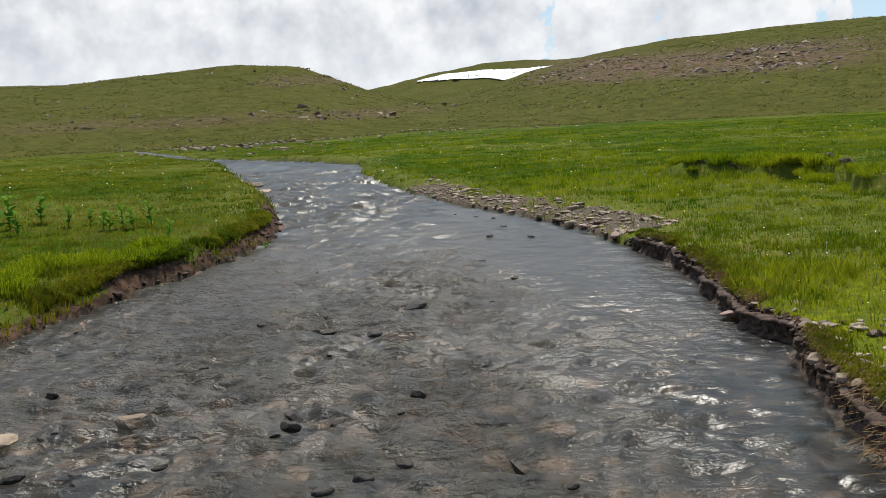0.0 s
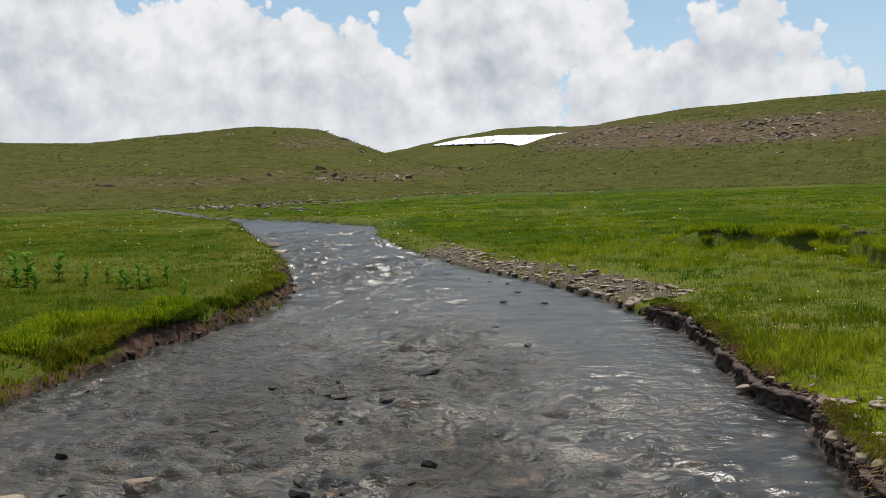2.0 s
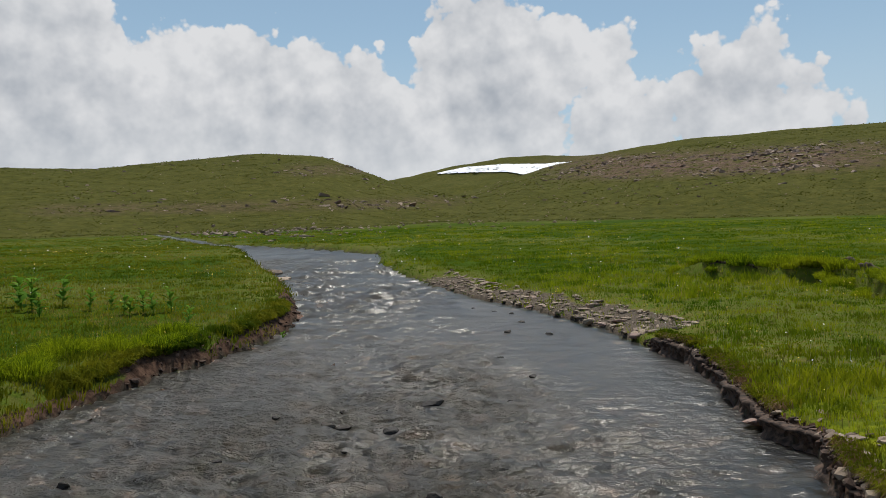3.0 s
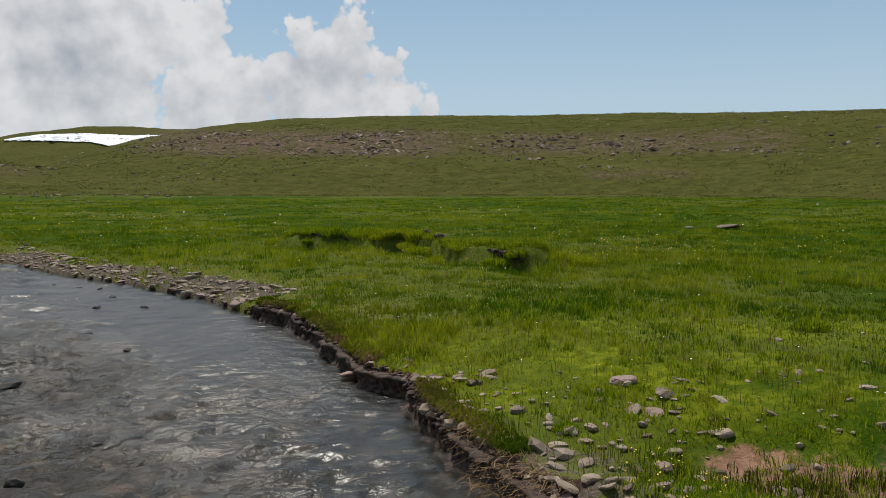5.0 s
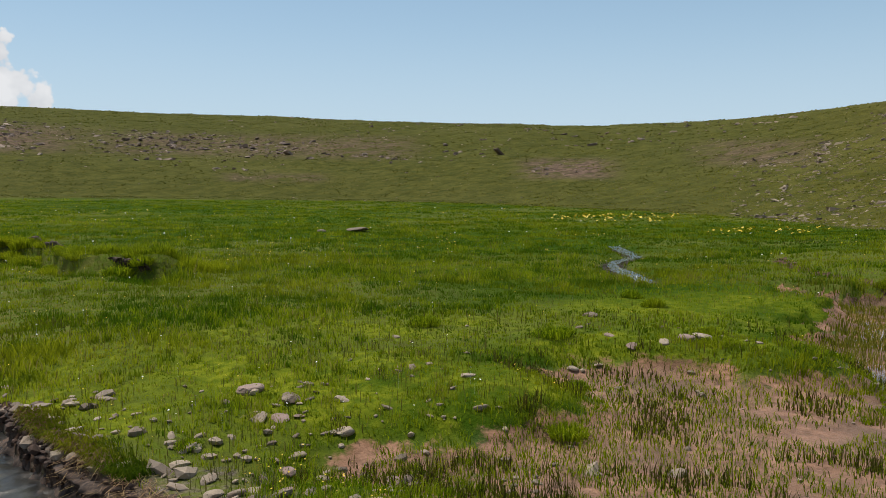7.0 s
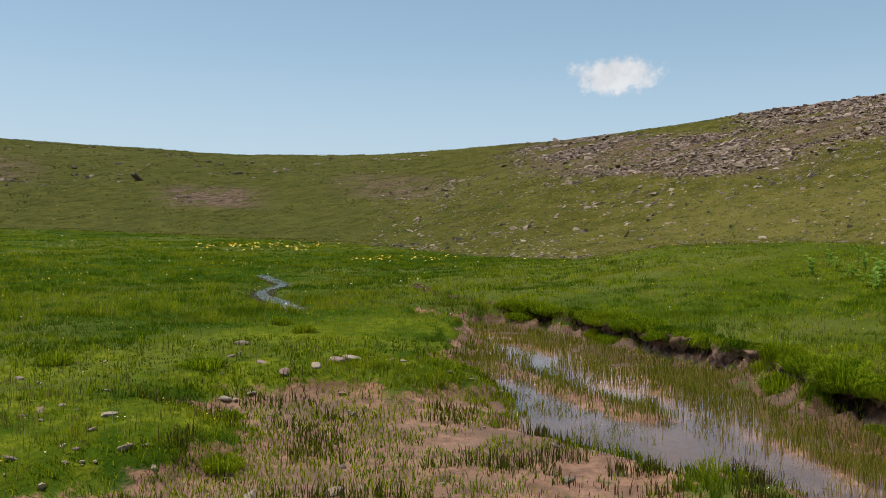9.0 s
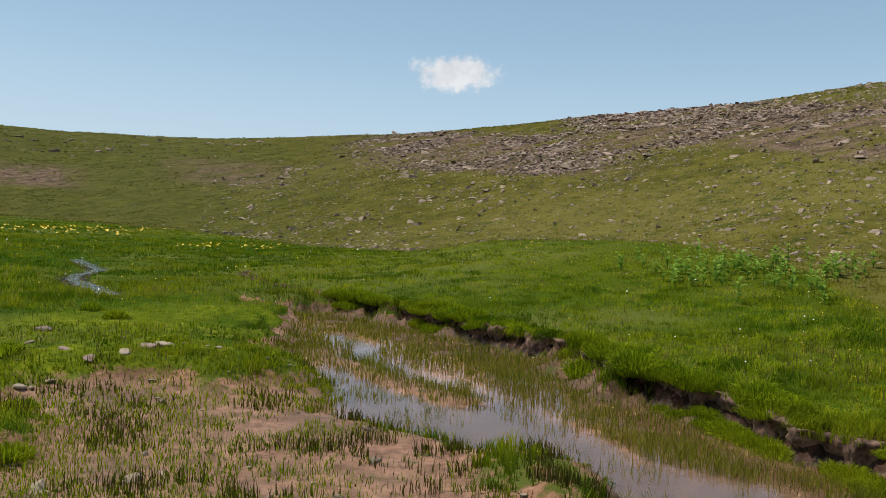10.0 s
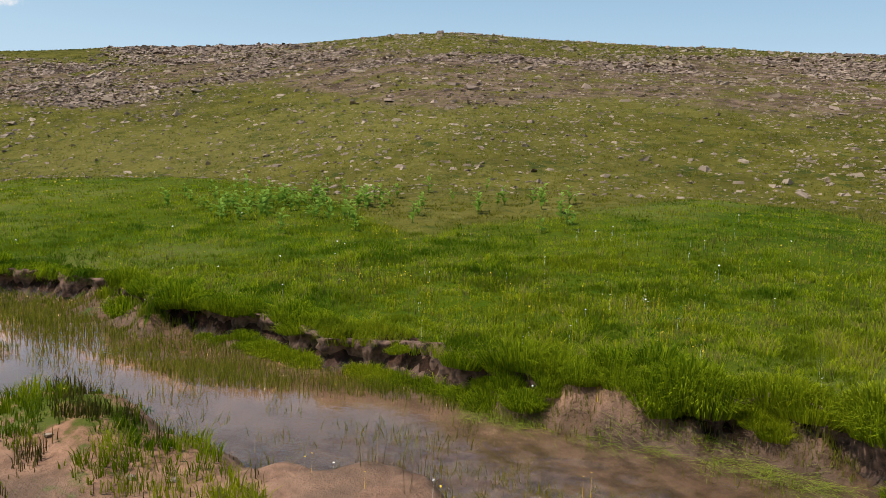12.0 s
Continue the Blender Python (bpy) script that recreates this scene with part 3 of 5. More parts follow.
def grid_faces(rows, cols, wrap=False):
    i, j = np.meshgrid(np.arange(rows - 1), np.arange(cols if wrap else cols - 1), indexing="ij")
    k = (j + 1) % cols
    return np.stack([i * cols + j, i * cols + k, (i + 1) * cols + k, (i + 1) * cols + j], -1).reshape(-1, 4)


def make_ground():
    az = np.radians(np.r_[np.arange(-34, 153, 0.3), np.arange(153, 326, 2.0)])
    r = np.r_[0.0, 0.8, 1.4, np.exp(np.arange(np.log(2.0), np.log(60), 0.0125)), np.exp(np.arange(np.log(60), np.log(1200), 0.022)), 1500, 2200, 3500, 4600]
    rr, aa = np.meshgrid(r, az, indexing="ij")
    x, y = (rr * np.sin(aa)).ravel(), (rr * np.cos(aa)).ravel()
    g = land(x, y)
    scree = scree_at(g["az"], g["r"], g["z"], x, y) * g["hill"]
    earth = (0.85 * (g["d"] > -0.05) * (g["d"] < 0.14 + 0.9 * g["lumps"]) * (x < -2) * (y < 34) + (g["d"] > -0.05) * (g["d"] < g["wide"] + 0.04) * np.maximum(g["raw"], 0.9 * g["left"] * step(fractal(x * 0.5, y * 0.5, 57, 2), 0.36, 0.5)) * (g["bar"] < 0.3)
             + (g["e"] > -0.02) * (g["e"] < 0.30) * (g["r"] < 25)
             )
    gravel = (g["d"] > 0) * (1 - step(g["d"] + 1.6 * g["lumps"], 0.5, 1.5)) * g["bar"] * 0.85
    gravel = np.maximum(gravel, (g["d"] > 0) * (1 - step(g["d"] + 1.4 * g["lumps"], 0.3, 1.4)) * (g["raw"] > 0.05) * (1 - step(y, 5.5, 7.5)) * 0.5)
    mud = np.maximum(g["mud"] * 0.85, (1 - step(g["pool"], 0.0, 0.5)) * 0.9) * (g["e"] < 0.1)
    mud = np.maximum(mud, (g["wet"] < 0.2) * 0.75 * (g["e"] < 0.1))
    mud = np.maximum(mud, 0.95 * (1 - step(y, -1.7, -1.2)) * (x < 7) * (g["e"] < 0.05) * (g["d"] > 0))
    dry = np.clip((1 - step(g["d"], 0.5, 2.5)) * 0.6 * (g["e"] < 0) + step(fractal(x * 0.13, y * 0.13, 61, 3), 0.5, 0.68) * 0.65, 0, 1)
    moss = (1 - step(np.hypot((x - 6.0) / 4.6, (y - 5.2) / 3.6), 0.75, 1.35)) * (g["e"] < 0)
    moss = np.maximum(moss, (1 - step(np.hypot((x - 11.0) / 5.0, (y - 4.2) / 2.6), 0.6, 1.3)) * (g["e"] < 0) * 0.8)
    moss = moss * (0.5 + 0.5 * step(fractal(x * 1.4, y * 1.4, 63, 3), 0.4, 0.6))
    floats = dict(hill=g["hill"], scree=scree, earth=np.clip(earth, 0, 1), gravel=gravel, mud=np.clip(mud, 0, 1), bed=np.maximum(g["bed"], step(g["rill"], 0.7, 0.95)), dry=dry, soaked=np.maximum(1 - step(g["pool"], -0.3, 0.2), 0.9 * (g["wet"] < 0.15) * (g["e"] > -1.4)), shaded_soil=(g["e"] > -0.04) * (g["e"] < 0.28) * (1 - step(x, 16.5, 18.5)), brook=(1 - step(g["pool"], -0.2, 0.5)) * (1 - step(x - 0.25 * y, 5.2, 7.4)), lawn=1 - step(g["az"], 66, 92), moss=moss)
    ob = new("ground", mesh_of("ground", np.stack([x, y, g["z"]], -1), grid_faces(len(r), len(az), True), [GROUND], floats))
    return tagged(ob, "green alpine valley floor with mud, banks and stony hills", "ground", kind="structure")


make_ground()


def make_river():
    """The stream's surface, a rippled sheet that follows the valley."""
    ys = np.concatenate([np.arange(-30, 3, 0.5), np.arange(3, 12, 0.030), np.arange(12, 20, 0.045), np.arange(20, 48, 0.09)])
    us = np.linspace(0, 1, 221)
    right, left = np.array(RIVER_RIGHT, float), np.array(RIVER_LEFT[::-1], float)
    xr, xl = np.interp(ys, right[:, 1], right[:, 0]) + 0.45, np.interp(ys, left[:, 1], left[:, 0]) - 0.45
    x = xl[:, None] * (1 - us) + xr[:, None] * us
    y = np.repeat(ys[:, None], len(us), 1)
    return x, y


def ripples(x, y):
    """Standing waves of a shallow stream, longer across than along."""
    swift = 0.55 + 0.75 * step(fractal(x * 0.35, y * 0.22, 71, 3), 0.35, 0.65)
    a = fractal(x * 2.9 + 0.3 * y, y * 5.2, 72, 2) - 0.5
    b = 0.5 - np.abs(fractal(x * 3.6 - 0.5 * y, y * 5.8, 75, 2) - 0.5) * 2.4
    c = 0.5 - np.abs(rough_noise(x * 6.1 + 0.8 * y, y * 9.7, 79) - 0.5) * 2.0
    still = 1 - 0.72 * step(x + 0.12 * np.clip(y - 8, 0, 20), 0.2, 2.7)
    long = (fractal(x * 1.2 + 0.2 * y, y * 2.4, 83, 3) - 0.5) * step(y, 6, 13)
    return swift * still * ((0.165 * a + 0.070 * b + 0.034 * c) * (1 - 0.6 * step(y, 6, 16)) + 0.30 * long) - 0.015


x, y = make_river()
rise_at = lambda x, y: land(x.ravel(), y.ravel())["rise"].reshape(x.shape)
z = 0.0 + rise_at(x, y) + ripples(x, y)
water = new("river", mesh_of("river", np.stack([x, y, z], -1).reshape(-1, 3), grid_faces(*x.shape), [RIVER]))
water.visible_shadow = False
tagged(water, "clear shallow stream rippling over a stony bed", "water", kind="structure")
# its upper reach, winding away to the hills
s = np.linspace(0, 1, 260)
line_r, line_l = np.array(RIVER_RIGHT[23:], float), np.array(RIVER_LEFT[:5][::-1], float)


def along(line, s):
    run = np.r_[0, np.cumsum(np.hypot(*np.diff(line, axis=0).T))]
    return np.stack([np.interp(s * run[-1], run, line[:, k]) for k in (0, 1)], -1)


a, b = along(line_r, s), along(line_l, s)
a, b = a + (a - b) * 0.06, b - (a - b) * 0.06
u = np.linspace(0, 1, 30)[None, :, None]
p = b[:, None] * (1 - u) + a[:, None] * u
far_z = rise_at(p[..., 0], p[..., 1]) - 0.015 + ripples(p[..., 0], p[..., 1])
upper = new("upper_river", mesh_of("upper_river", np.dstack([p, far_z]).reshape(-1, 3), grid_faces(260, 30), [RIVER]))
upper.visible_shadow = False
tagged(upper, "upper bend of the stream glinting between grassy banks", "water", kind="structure")


def sheet(name, pts, z, material, label, step_size=0.08, grow=0.3):
    """A level sheet of still water over a hollow in the ground."""
    p = np.array(pts)
    xs, ys = np.arange(p[:, 0].min() - 1, p[:, 0].max() + 1, step_size), np.arange(p[:, 1].min() - 1, p[:, 1].max() + 1, step_size)
    x, y = np.meshgrid(xs, ys, indexing="ij")
    faces = grid_faces(*x.shape)
    cx, cy = x.ravel()[faces].mean(1), y.ravel()[faces].mean(1)
    keep = faces[(outside(cx, cy, pts) < grow)][:, ::-1]
    used, back = np.unique(keep, return_inverse=True)
    flow = 0.045 * (fractal(x * 4 - y, y * 5 + x, 81, 3) - 0.5) * (1 - step(x, 4.0, 6.2))
    verts = np.stack([x.ravel(), y.ravel(), z + flow.ravel()], -1)[used]
    ob = new(name, mesh_of(name, verts, back.reshape(-1, 4), [material]))
    ob.visible_shadow = False
    return tagged(ob, label, "water", kind="structure")


sheet("marsh_pool", MARSH_LINE, 0.022, POND, "shallow pool over pinkish mud, running out in a brook", 0.05, 0.3)


def make_rill():
    """A thin ribbon of water between low grassy edges."""
    s = np.linspace(0, 1, 120)
    mid = along(np.array(RILL, float), s)
    mid = np.stack([np.convolve(np.pad(mid[:, k], 2, "edge"), np.ones(5) / 5, "valid") for k in (0, 1)], -1)
    way = np.gradient(mid, axis=0)
    way /= np.hypot(way[:, 0], way[:, 1])[:, None]
    side = np.stack([way[:, 1], -way[:, 0]], -1)
    wide = 0.13 + 0.10 * fractal(s * 14, s * 0, 85, 2) + 0.05 * np.sin(s * 9)
    u = np.linspace(-1, 1, 9)
    p = mid[:, None] + side[:, None] * (wide[:, None] * u)[..., None]
    z = np.full(p.shape[:2], 0.315)
    ob = new("rill", mesh_of("rill", np.dstack([p, z]).reshape(-1, 3), grid_faces(120, 9), [RILLWATER]))
    ob.visible_shadow = False
    return tagged(ob, "narrow winding rill shining in the meadow", "water", kind="structure")


make_rill()


# ---- things ----
rng = np.random.default_rng(7)


def part(name, mesh, parent, label=""):
    ob = new(name, mesh)
    ob.parent = parent
    return tagged(ob, label)


def scatter(count, az0, az1, r0, r1):
    """Places spread evenly over directions and over the logarithm of the distance."""
    az = np.radians(rng.uniform(az0, az1, count))
    r = np.exp(rng.uniform(np.log(r0), np.log(r1), count))
    return r * np.sin(az), r * np.cos(az), r


def blades(name, x, y, z, high, wide, lean, tint, mat, label, category="grass"):
    """Bent tapering blades, one to a place, as one growth."""
    n = len(x)
    turn, way = rng.uniform(0, 2 * np.pi, n), rng.uniform(0, 2 * np.pi, n)
    c, s = np.cos(turn) * wide / 2, np.sin(turn) * wide / 2
    bx, by = np.cos(way) * lean * high, np.sin(way) * lean * high
    v = np.empty((n, 5, 3), np.float32)
    v[:, 0] = np.stack([x - c, y - s, z - 0.02], -1)
    v[:, 1] = np.stack([x + c, y + s, z - 0.02], -1)
    v[:, 2] = np.stack([x - c * 0.8 + bx * 0.3, y - s * 0.8 + by * 0.3, z + high * 0.58], -1)
    v[:, 3] = np.stack([x + c * 0.8 + bx * 0.3, y + s * 0.8 + by * 0.3, z + high * 0.58], -1)
    v[:, 4] = np.stack([x + bx, y + by, z + high * np.sqrt(np.clip(1 - 0.5 * lean**2, 0.2, 1))], -1)
    base = (np.arange(n) * 5)[:, None, None]
    f = (base + np.array([[0, 1, 3], [0, 3, 2], [2, 3, 4]])[None]).reshape(-1, 3)
    ob = new(name, mesh_of(name, v.reshape(-1, 3), f, [mat], dict(tint=np.repeat(tint, 5)), False))
    return tagged(ob, label, category, kind="stuff")


def tufted(name, g, m, high, wide, lean, tint, mat, label, per=5, spread=0.020):
    """Grass in small tufts: every chosen place carries blades that splay from one root; far ones are single slivers."""
    for far in (False, True):
        k = np.flatnonzero(m & ((g["r"] > 13) == far))
        if len(k) == 0:
            continue
        pick = np.repeat(k, per)
        n = len(pick)
        size = np.maximum(1.0, g["r"][pick] / 6.5)
        way, off = rng.uniform(0, 2 * np.pi, n), np.abs(rng.normal(0, 1, n)) * spread * size
        x, y = g["x"][pick] + off * np.cos(way), g["y"][pick] + off * np.sin(way)
        h, w = high[pick] * rng.uniform(0.55, 1.1, n), wide * size * rng.uniform(0.7, 1.2, n)
        out = (lean[pick] * rng.uniform(0.4, 1.3, n)) * h
        bx, by = np.cos(way) * out, np.sin(way) * out
        t = np.clip(tint[pick] + rng.normal(0, 0.11, n), 0, 1)
        turn = rng.uniform(0, 2 * np.pi, n)
        c, s = np.cos(turn) * w / 2, np.sin(turn) * w / 2
        z = g["z"][pick]
        top = np.stack([x + bx, y + by, z + h * np.sqrt(np.clip(1 - 0.5 * (out / h) ** 2, 0.2, 1))], -1)
        if far:
            v = np.stack([np.stack([x - c, y - s, z - 0.02], -1), np.stack([x + c, y + s, z - 0.02], -1), top], 1)
            f = np.arange(3 * n).reshape(-1, 3)
        else:
            v = np.stack([np.stack([x - c, y - s, z - 0.02], -1), np.stack([x + c, y + s, z - 0.02], -1),
                          np.stack([x - c * 0.8 + bx * 0.35, y - s * 0.8 + by * 0.35, z + h * 0.58], -1), np.stack([x + c * 0.8 + bx * 0.35, y + s * 0.8 + by * 0.35, z + h * 0.58], -1), top], 1)
            f = ((np.arange(n) * 5)[:, None, None] + np.array([[0, 1, 3], [0, 3, 2], [2, 3, 4]])[None]).reshape(-1, 3)
        ob = new(("far_" if far else "") + name, mesh_of(name, v.reshape(-1, 3), f, [mat], dict(tint=np.repeat(t, v.shape[1])), False))
        tagged(ob, label + (" farther off" if far else ""), "grass", kind="stuff")


def sod(g, x):
    """The height of the turf's edge where it overhangs the marsh bank."""
    return g["z"] + (0.36 - 0.28 * step(x, 17, 20)) * (1 - step(g["e"], 0.0, 0.26)) * 0.8


def make_grass():
    x, y, r = scatter(290000, -33, 152, 2.7, 105)
    g = land(x, y)
    g["x"], g["y"] = x, y
    d, e, hill, mud, wet, pool = g["d"], g["e"], g["hill"], g["mud"], g["wet"], g["pool"]
    u, w = rng.random(len(x)), rng.random(len(x))
    clump = fractal(x * 1.6, y * 1.6, 101, 3)
    broad = fractal(x * 0.25, y * 0.25, 105, 3)
    near, mid = 1 - step(r, 8, 16), step(r, 8, 16) * (1 - step(r, 25, 50))
    speck = near * (fractal(x * 4.5, y * 4.5, 107, 2) - 0.5) + mid * (fractal(x * 1.9, y * 1.9, 108, 3) - 0.5) + (1 - near - mid) * (fractal(x * 0.6, y * 0.6, 110, 4) - 0.5)
    dry_earth = (d < g["wide"] * 0.75) & (np.maximum(g["raw"], g["left"] * step(fractal(x * 0.5, y * 0.5, 57, 2), 0.36, 0.5)) > 0.3)
    gravel = (d + 1.6 * g["lumps"] < 1.05) & (g["bar"] > 0.4)
    stony = (g["raw"] > 0.05) & (y < 6.0) & (d + 1.2 * g["lumps"] < 1.2)
    dryland = (d > 0.02) & (hill < 0.55) & (g["rillfar"] > 0.33)
    mossy = np.maximum(1 - step(np.hypot((x - 6.0) / 4.6, (y - 5.2) / 3.6), 0.75, 1.35), 1 - step(np.hypot((x - 12.0) / 4.6, (y - 4.6) / 2.4), 0.75, 1.35))
    # right-hand meadow
    blend = (e > 0) & (w < step(r, 13, 23) * (1 - step(g["az"], 72, 94)))
    m = dryland & ((e < 0) | blend) & (x > -1.5 - 0.12 * y) & ~dry_earth & (mud < 0.97) & (wet > 0.1) & ~((y < -1.7) & (x < 6) & (e < 0))
    chance = np.where(gravel, 0.16, 1.0) * np.where(stony, 0.3, 1.0) * (1 - 0.93 * step(mud - 0.5 * step(clump, 0.5, 0.62), 0.15, 0.6)) * (1 - 0.5 * mossy) * np.where(r < 9, 0.55 + 0.6 * step(clump, 0.35, 0.6), 1)
    m &= u < chance * np.where((y < 0.5) & (r < 6.5), 0.45, 1.0)
    short = 0.65 + 0.7 * step(broad, 0.3, 0.7)
    hump = (0.45 + 0.55 * step(r, 3.5, 8)) * (1 - 0.55 * mossy) + 0.5 * (g["hollow"] < 1.6) - 0.25 * step(r, 12, 40)
    spike = rng.random(len(x)) ** 7
    high = (0.03 + 0.10 * step(clump, 0.25, 0.75) + 0.04 * w) * short * hump * (1 + 0.9 * spike) * (1 + 1.2 * speck)
    tint = np.clip(0.36 + 1.3 * (broad - 0.5) - 1.0 * (clump - 0.5) + 2.9 * speck + 0.45 * (w - 0.4) - 0.2 * (g["hollow"] < 2.5) + 0.28 * mossy - 0.22 * step(r, 16, 32), 0, 0.85)
    lean = rng.uniform(0.2, 0.8, len(x))
    tufted("meadow_grass", g, m, high, 0.0075, lean, tint, GRASS, "bright green meadow grass with yellowish patches beside the stream")
    # left-hand meadow
    m = dryland & (x < -1.5 - 0.12 * y) & ~dry_earth & (u < 0.9)
    tuft = step(clump, 0.5, 0.65) * (1 - step(d, 0.6, 2.5))
    high = 0.03 + 0.05 * clump + 0.04 * w + 0.07 * tuft
    tint = np.clip(0.45 + 1.2 * (broad - 0.5) + 1.8 * speck + 0.45 * (w - 0.2) - 0.5 * tuft, 0, 1)
    tufted("bank_grass", g, m, high, 0.0075, lean, tint, BANKGRASS, "short yellow-green grass with darker tufts along the bank")
    # lush meadow beyond the marsh, hanging over its broken bank
    m = (e > 0.02) & ~blend & (hill < 0.6) & (d > 0.1) & (u < 0.6 + 0.6 * step(clump, 0.3, 0.55))
    rim = 1 - step(e, 0.2, 1.3)
    g["z"] = np.where((e > 0.04) & (e < 0.3), sod(g, x), g["z"])
    high = (0.035 + 0.07 * step(clump, 0.3, 0.75) + 0.03 * w) * (1 + 1.1 * speck) * (1 + 0.25 * rim) * (1 - 0.4 * step(e, 4, 12))
    tint = np.clip(0.34 + 3.2 * speck + 0.6 * (w - 0.3) - 1.2 * (clump - 0.5) + 0.9 * (broad - 0.5) + 0.2 * step(e, 3, 12) - 0.12 * rim - 0.3 * step(r, 18, 34) * (1 - step(g["az"], 95, 110)), 0, 0.95)
    tufted("lush_grass", g, m, high, 0.0070, lean * 1.5 + 0.3 * rim, tint, LUSH, "lush green grass on the rising meadow behind the marsh", 6, 0.024)
    # darker flowering stalks in drifts
    drift = step(fractal(x * 0.45, y * 0.45, 109, 3), 0.5, 0.62)
    m = (d > 0.3) & (hill < 0.5) & (mud < 0.3) & (wet > 0.2) & (u > np.where(e > 0.5, 0.94 - 0.22 * drift, 0.965 - 0.07 * drift)) & (r < 40)
    tufted("seed_stalks", g, m, 0.08 + 0.10 * w, 0.0045, lean * 0.5, 0.2 + 0.6 * rng.random(len(x)), STALK, "olive-brown flowering grass stalks in drifts over the meadow", 3, 0.05)
    # tufts on the stony slopes
    tuft = fractal(x * 3.0, y * 3.0, 173, 2)
    m = (hill > 0.4) & (tuft > 0.46 + 0.10 * w)
    high = (0.03 + 0.20 * (tuft - 0.45)) * (0.7 + 0.6 * u)
    tufted("hill_turf", g, m, high, 0.009, lean + 0.2, np.clip(0.9 * u + 0.6 * (tuft - 0.5), 0, 1), TURF, "sparse olive turf on the stony hillside", 4, 0.03)
    x, y, r = scatter(150000, -30, 150, 70, 330)
    g = land(x, y)
    clump = fractal(x * 0.35, y * 0.35, 171, 4)
    m = (g["hill"] > 0.4) & (clump > 0.45 + 0.12 * rng.random(len(x)))
    n = m.sum()
    far_mat = grass_material("far_turf", (0.065, 0.078, 0.012), (0.155, 0.155, 0.026), (0.18, 0.155, 0.04), 0.4)
    blades("far_turf", x[m], y[m], g["z"][m], (0.0006 + 0.0006 * rng.random(n)) * r[m], 0.0016 * r[m], rng.uniform(0.2, 1.0, n), rng.random(n) * np.where(g["az"][m] < 55, 0.7, 1.0), far_mat, "tufts of olive turf on the far hillsides")


TURF = grass_material("hill_turf", (0.10, 0.120, 0.009), (0.27, 0.27, 0.022), (0.32, 0.27, 0.042), 0.45)
make_grass()


def make_marsh():
    x, y, r = scatter(420000, 20, 152, 3.0, 19)
    keep = (outside(x, y, MARSH_LINE) < 0.5) | ((outside(x, y, MUD_LINE) < 1.8) & (rng.random(len(x)) < 0.45))
    x, y, r = x[keep], y[keep], r[keep]
    g = land(x, y)
    u = rng.random(len(x))
    clump = fractal(x * 1.3, y * 1.3, 111, 3)
    tight = fractal(x * 3.1, y * 3.1, 115, 3)
    thin = np.maximum(1.0, r / 6.5)
    wet = (g["e"] < 0.03) & (g["wet"] < np.where(g["e"] > -1.3, 0.5, 0.05))
    open_water = 1 - step(g["pool"], -0.25, 0.30)
    chance = 0.85 * (1 - 0.94 * open_water) * (0.5 + 0.6 * step(clump, 0.33, 0.55)) * (g["wet"] < 0.5)
    chance = np.where(open_water > 0.5, (0.10 + 0.45 * step(x, 7.5, 10.5)) * step(tight, 0.48, 0.62), chance)
    m = wet & (u < chance) & (g["d"] > -0.5)
    high = (0.05 + 0.07 * rng.random(len(x)) + 0.05 * clump) * (1 - 0.35 * (g["e"] > -0.5))
    tint = np.clip(rng.random(len(x)) * 0.75 + 0.35 * (clump - 0.4) + 0.25 * (rng.random(len(x)) ** 8), 0, 1)
    blades("sedge", x[m], y[m], np.maximum(g["z"], -0.08)[m], high[m] + np.where(g["z"][m] < 0, 0.06, 0), 0.0055 * thin[m], rng.uniform(0.05, 0.5, m.sum()), tint[m], SEDGE, "upright green sedge standing in shallow marsh water", "sedge")
    # brown-tipped rushes on the mud, in loose clumps
    dry = (g["mud"] > 0.12) & ~((y < -1.8) & (x < 6)) & (g["e"] < 0) & (g["wet"] > -0.1) & (g["d"] > 0.4)
    spot = step(tight, 0.50, 0.60) * step(clump, 0.38, 0.56)
    m = dry & (u < 0.012 + 0.9 * spot)
    high = 0.03 + 0.11 * rng.random(len(x)) ** 1.5 * (0.4 + spot)
    blades("rush", x[m], y[m], g["z"][m], high[m], 0.0085 * thin[m], rng.uniform(0.0, 0.5, m.sum()), rng.random(m.sum()) * 0.84, RUSH, "stiff dark brown-green rushes standing in pink mud", "rush")
    # fresh green mats between them
    mat = step(fractal(x * 1.9, y * 1.9, 121, 3) + 0.09 * step(y, 1.0, 3.0), 0.38, 0.50)
    m = dry & (u < 0.95 * mat * step(y, -0.8, 1.8))
    blades("mud_grass", x[m], y[m], g["z"][m], 0.03 + 0.07 * rng.random(m.sum()), 0.0075 * thin[m], rng.uniform(0.3, 0.9, m.sum()), rng.random(m.sum()) * 0.7, LUSH, "low green mats of grass creeping over the mud")
    return None


make_marsh()


def settle(p, key, want):
    """Shifts places until the land's measure there has the wanted value."""
    p = p.copy()
    for _ in range(5):
        v = land(p[:, 0], p[:, 1])[key]
        gx = (land(p[:, 0] + 0.03, p[:, 1])[key] - v) / 0.03
        gy = (land(p[:, 0], p[:, 1] + 0.03)[key] - v) / 0.03
        k = np.clip((v - want) / np.maximum(gx * gx + gy * gy, 0.3), -0.3, 0.3) * 0.8
        p = p - np.stack([gx, gy], -1) * k[:, None]
    return p


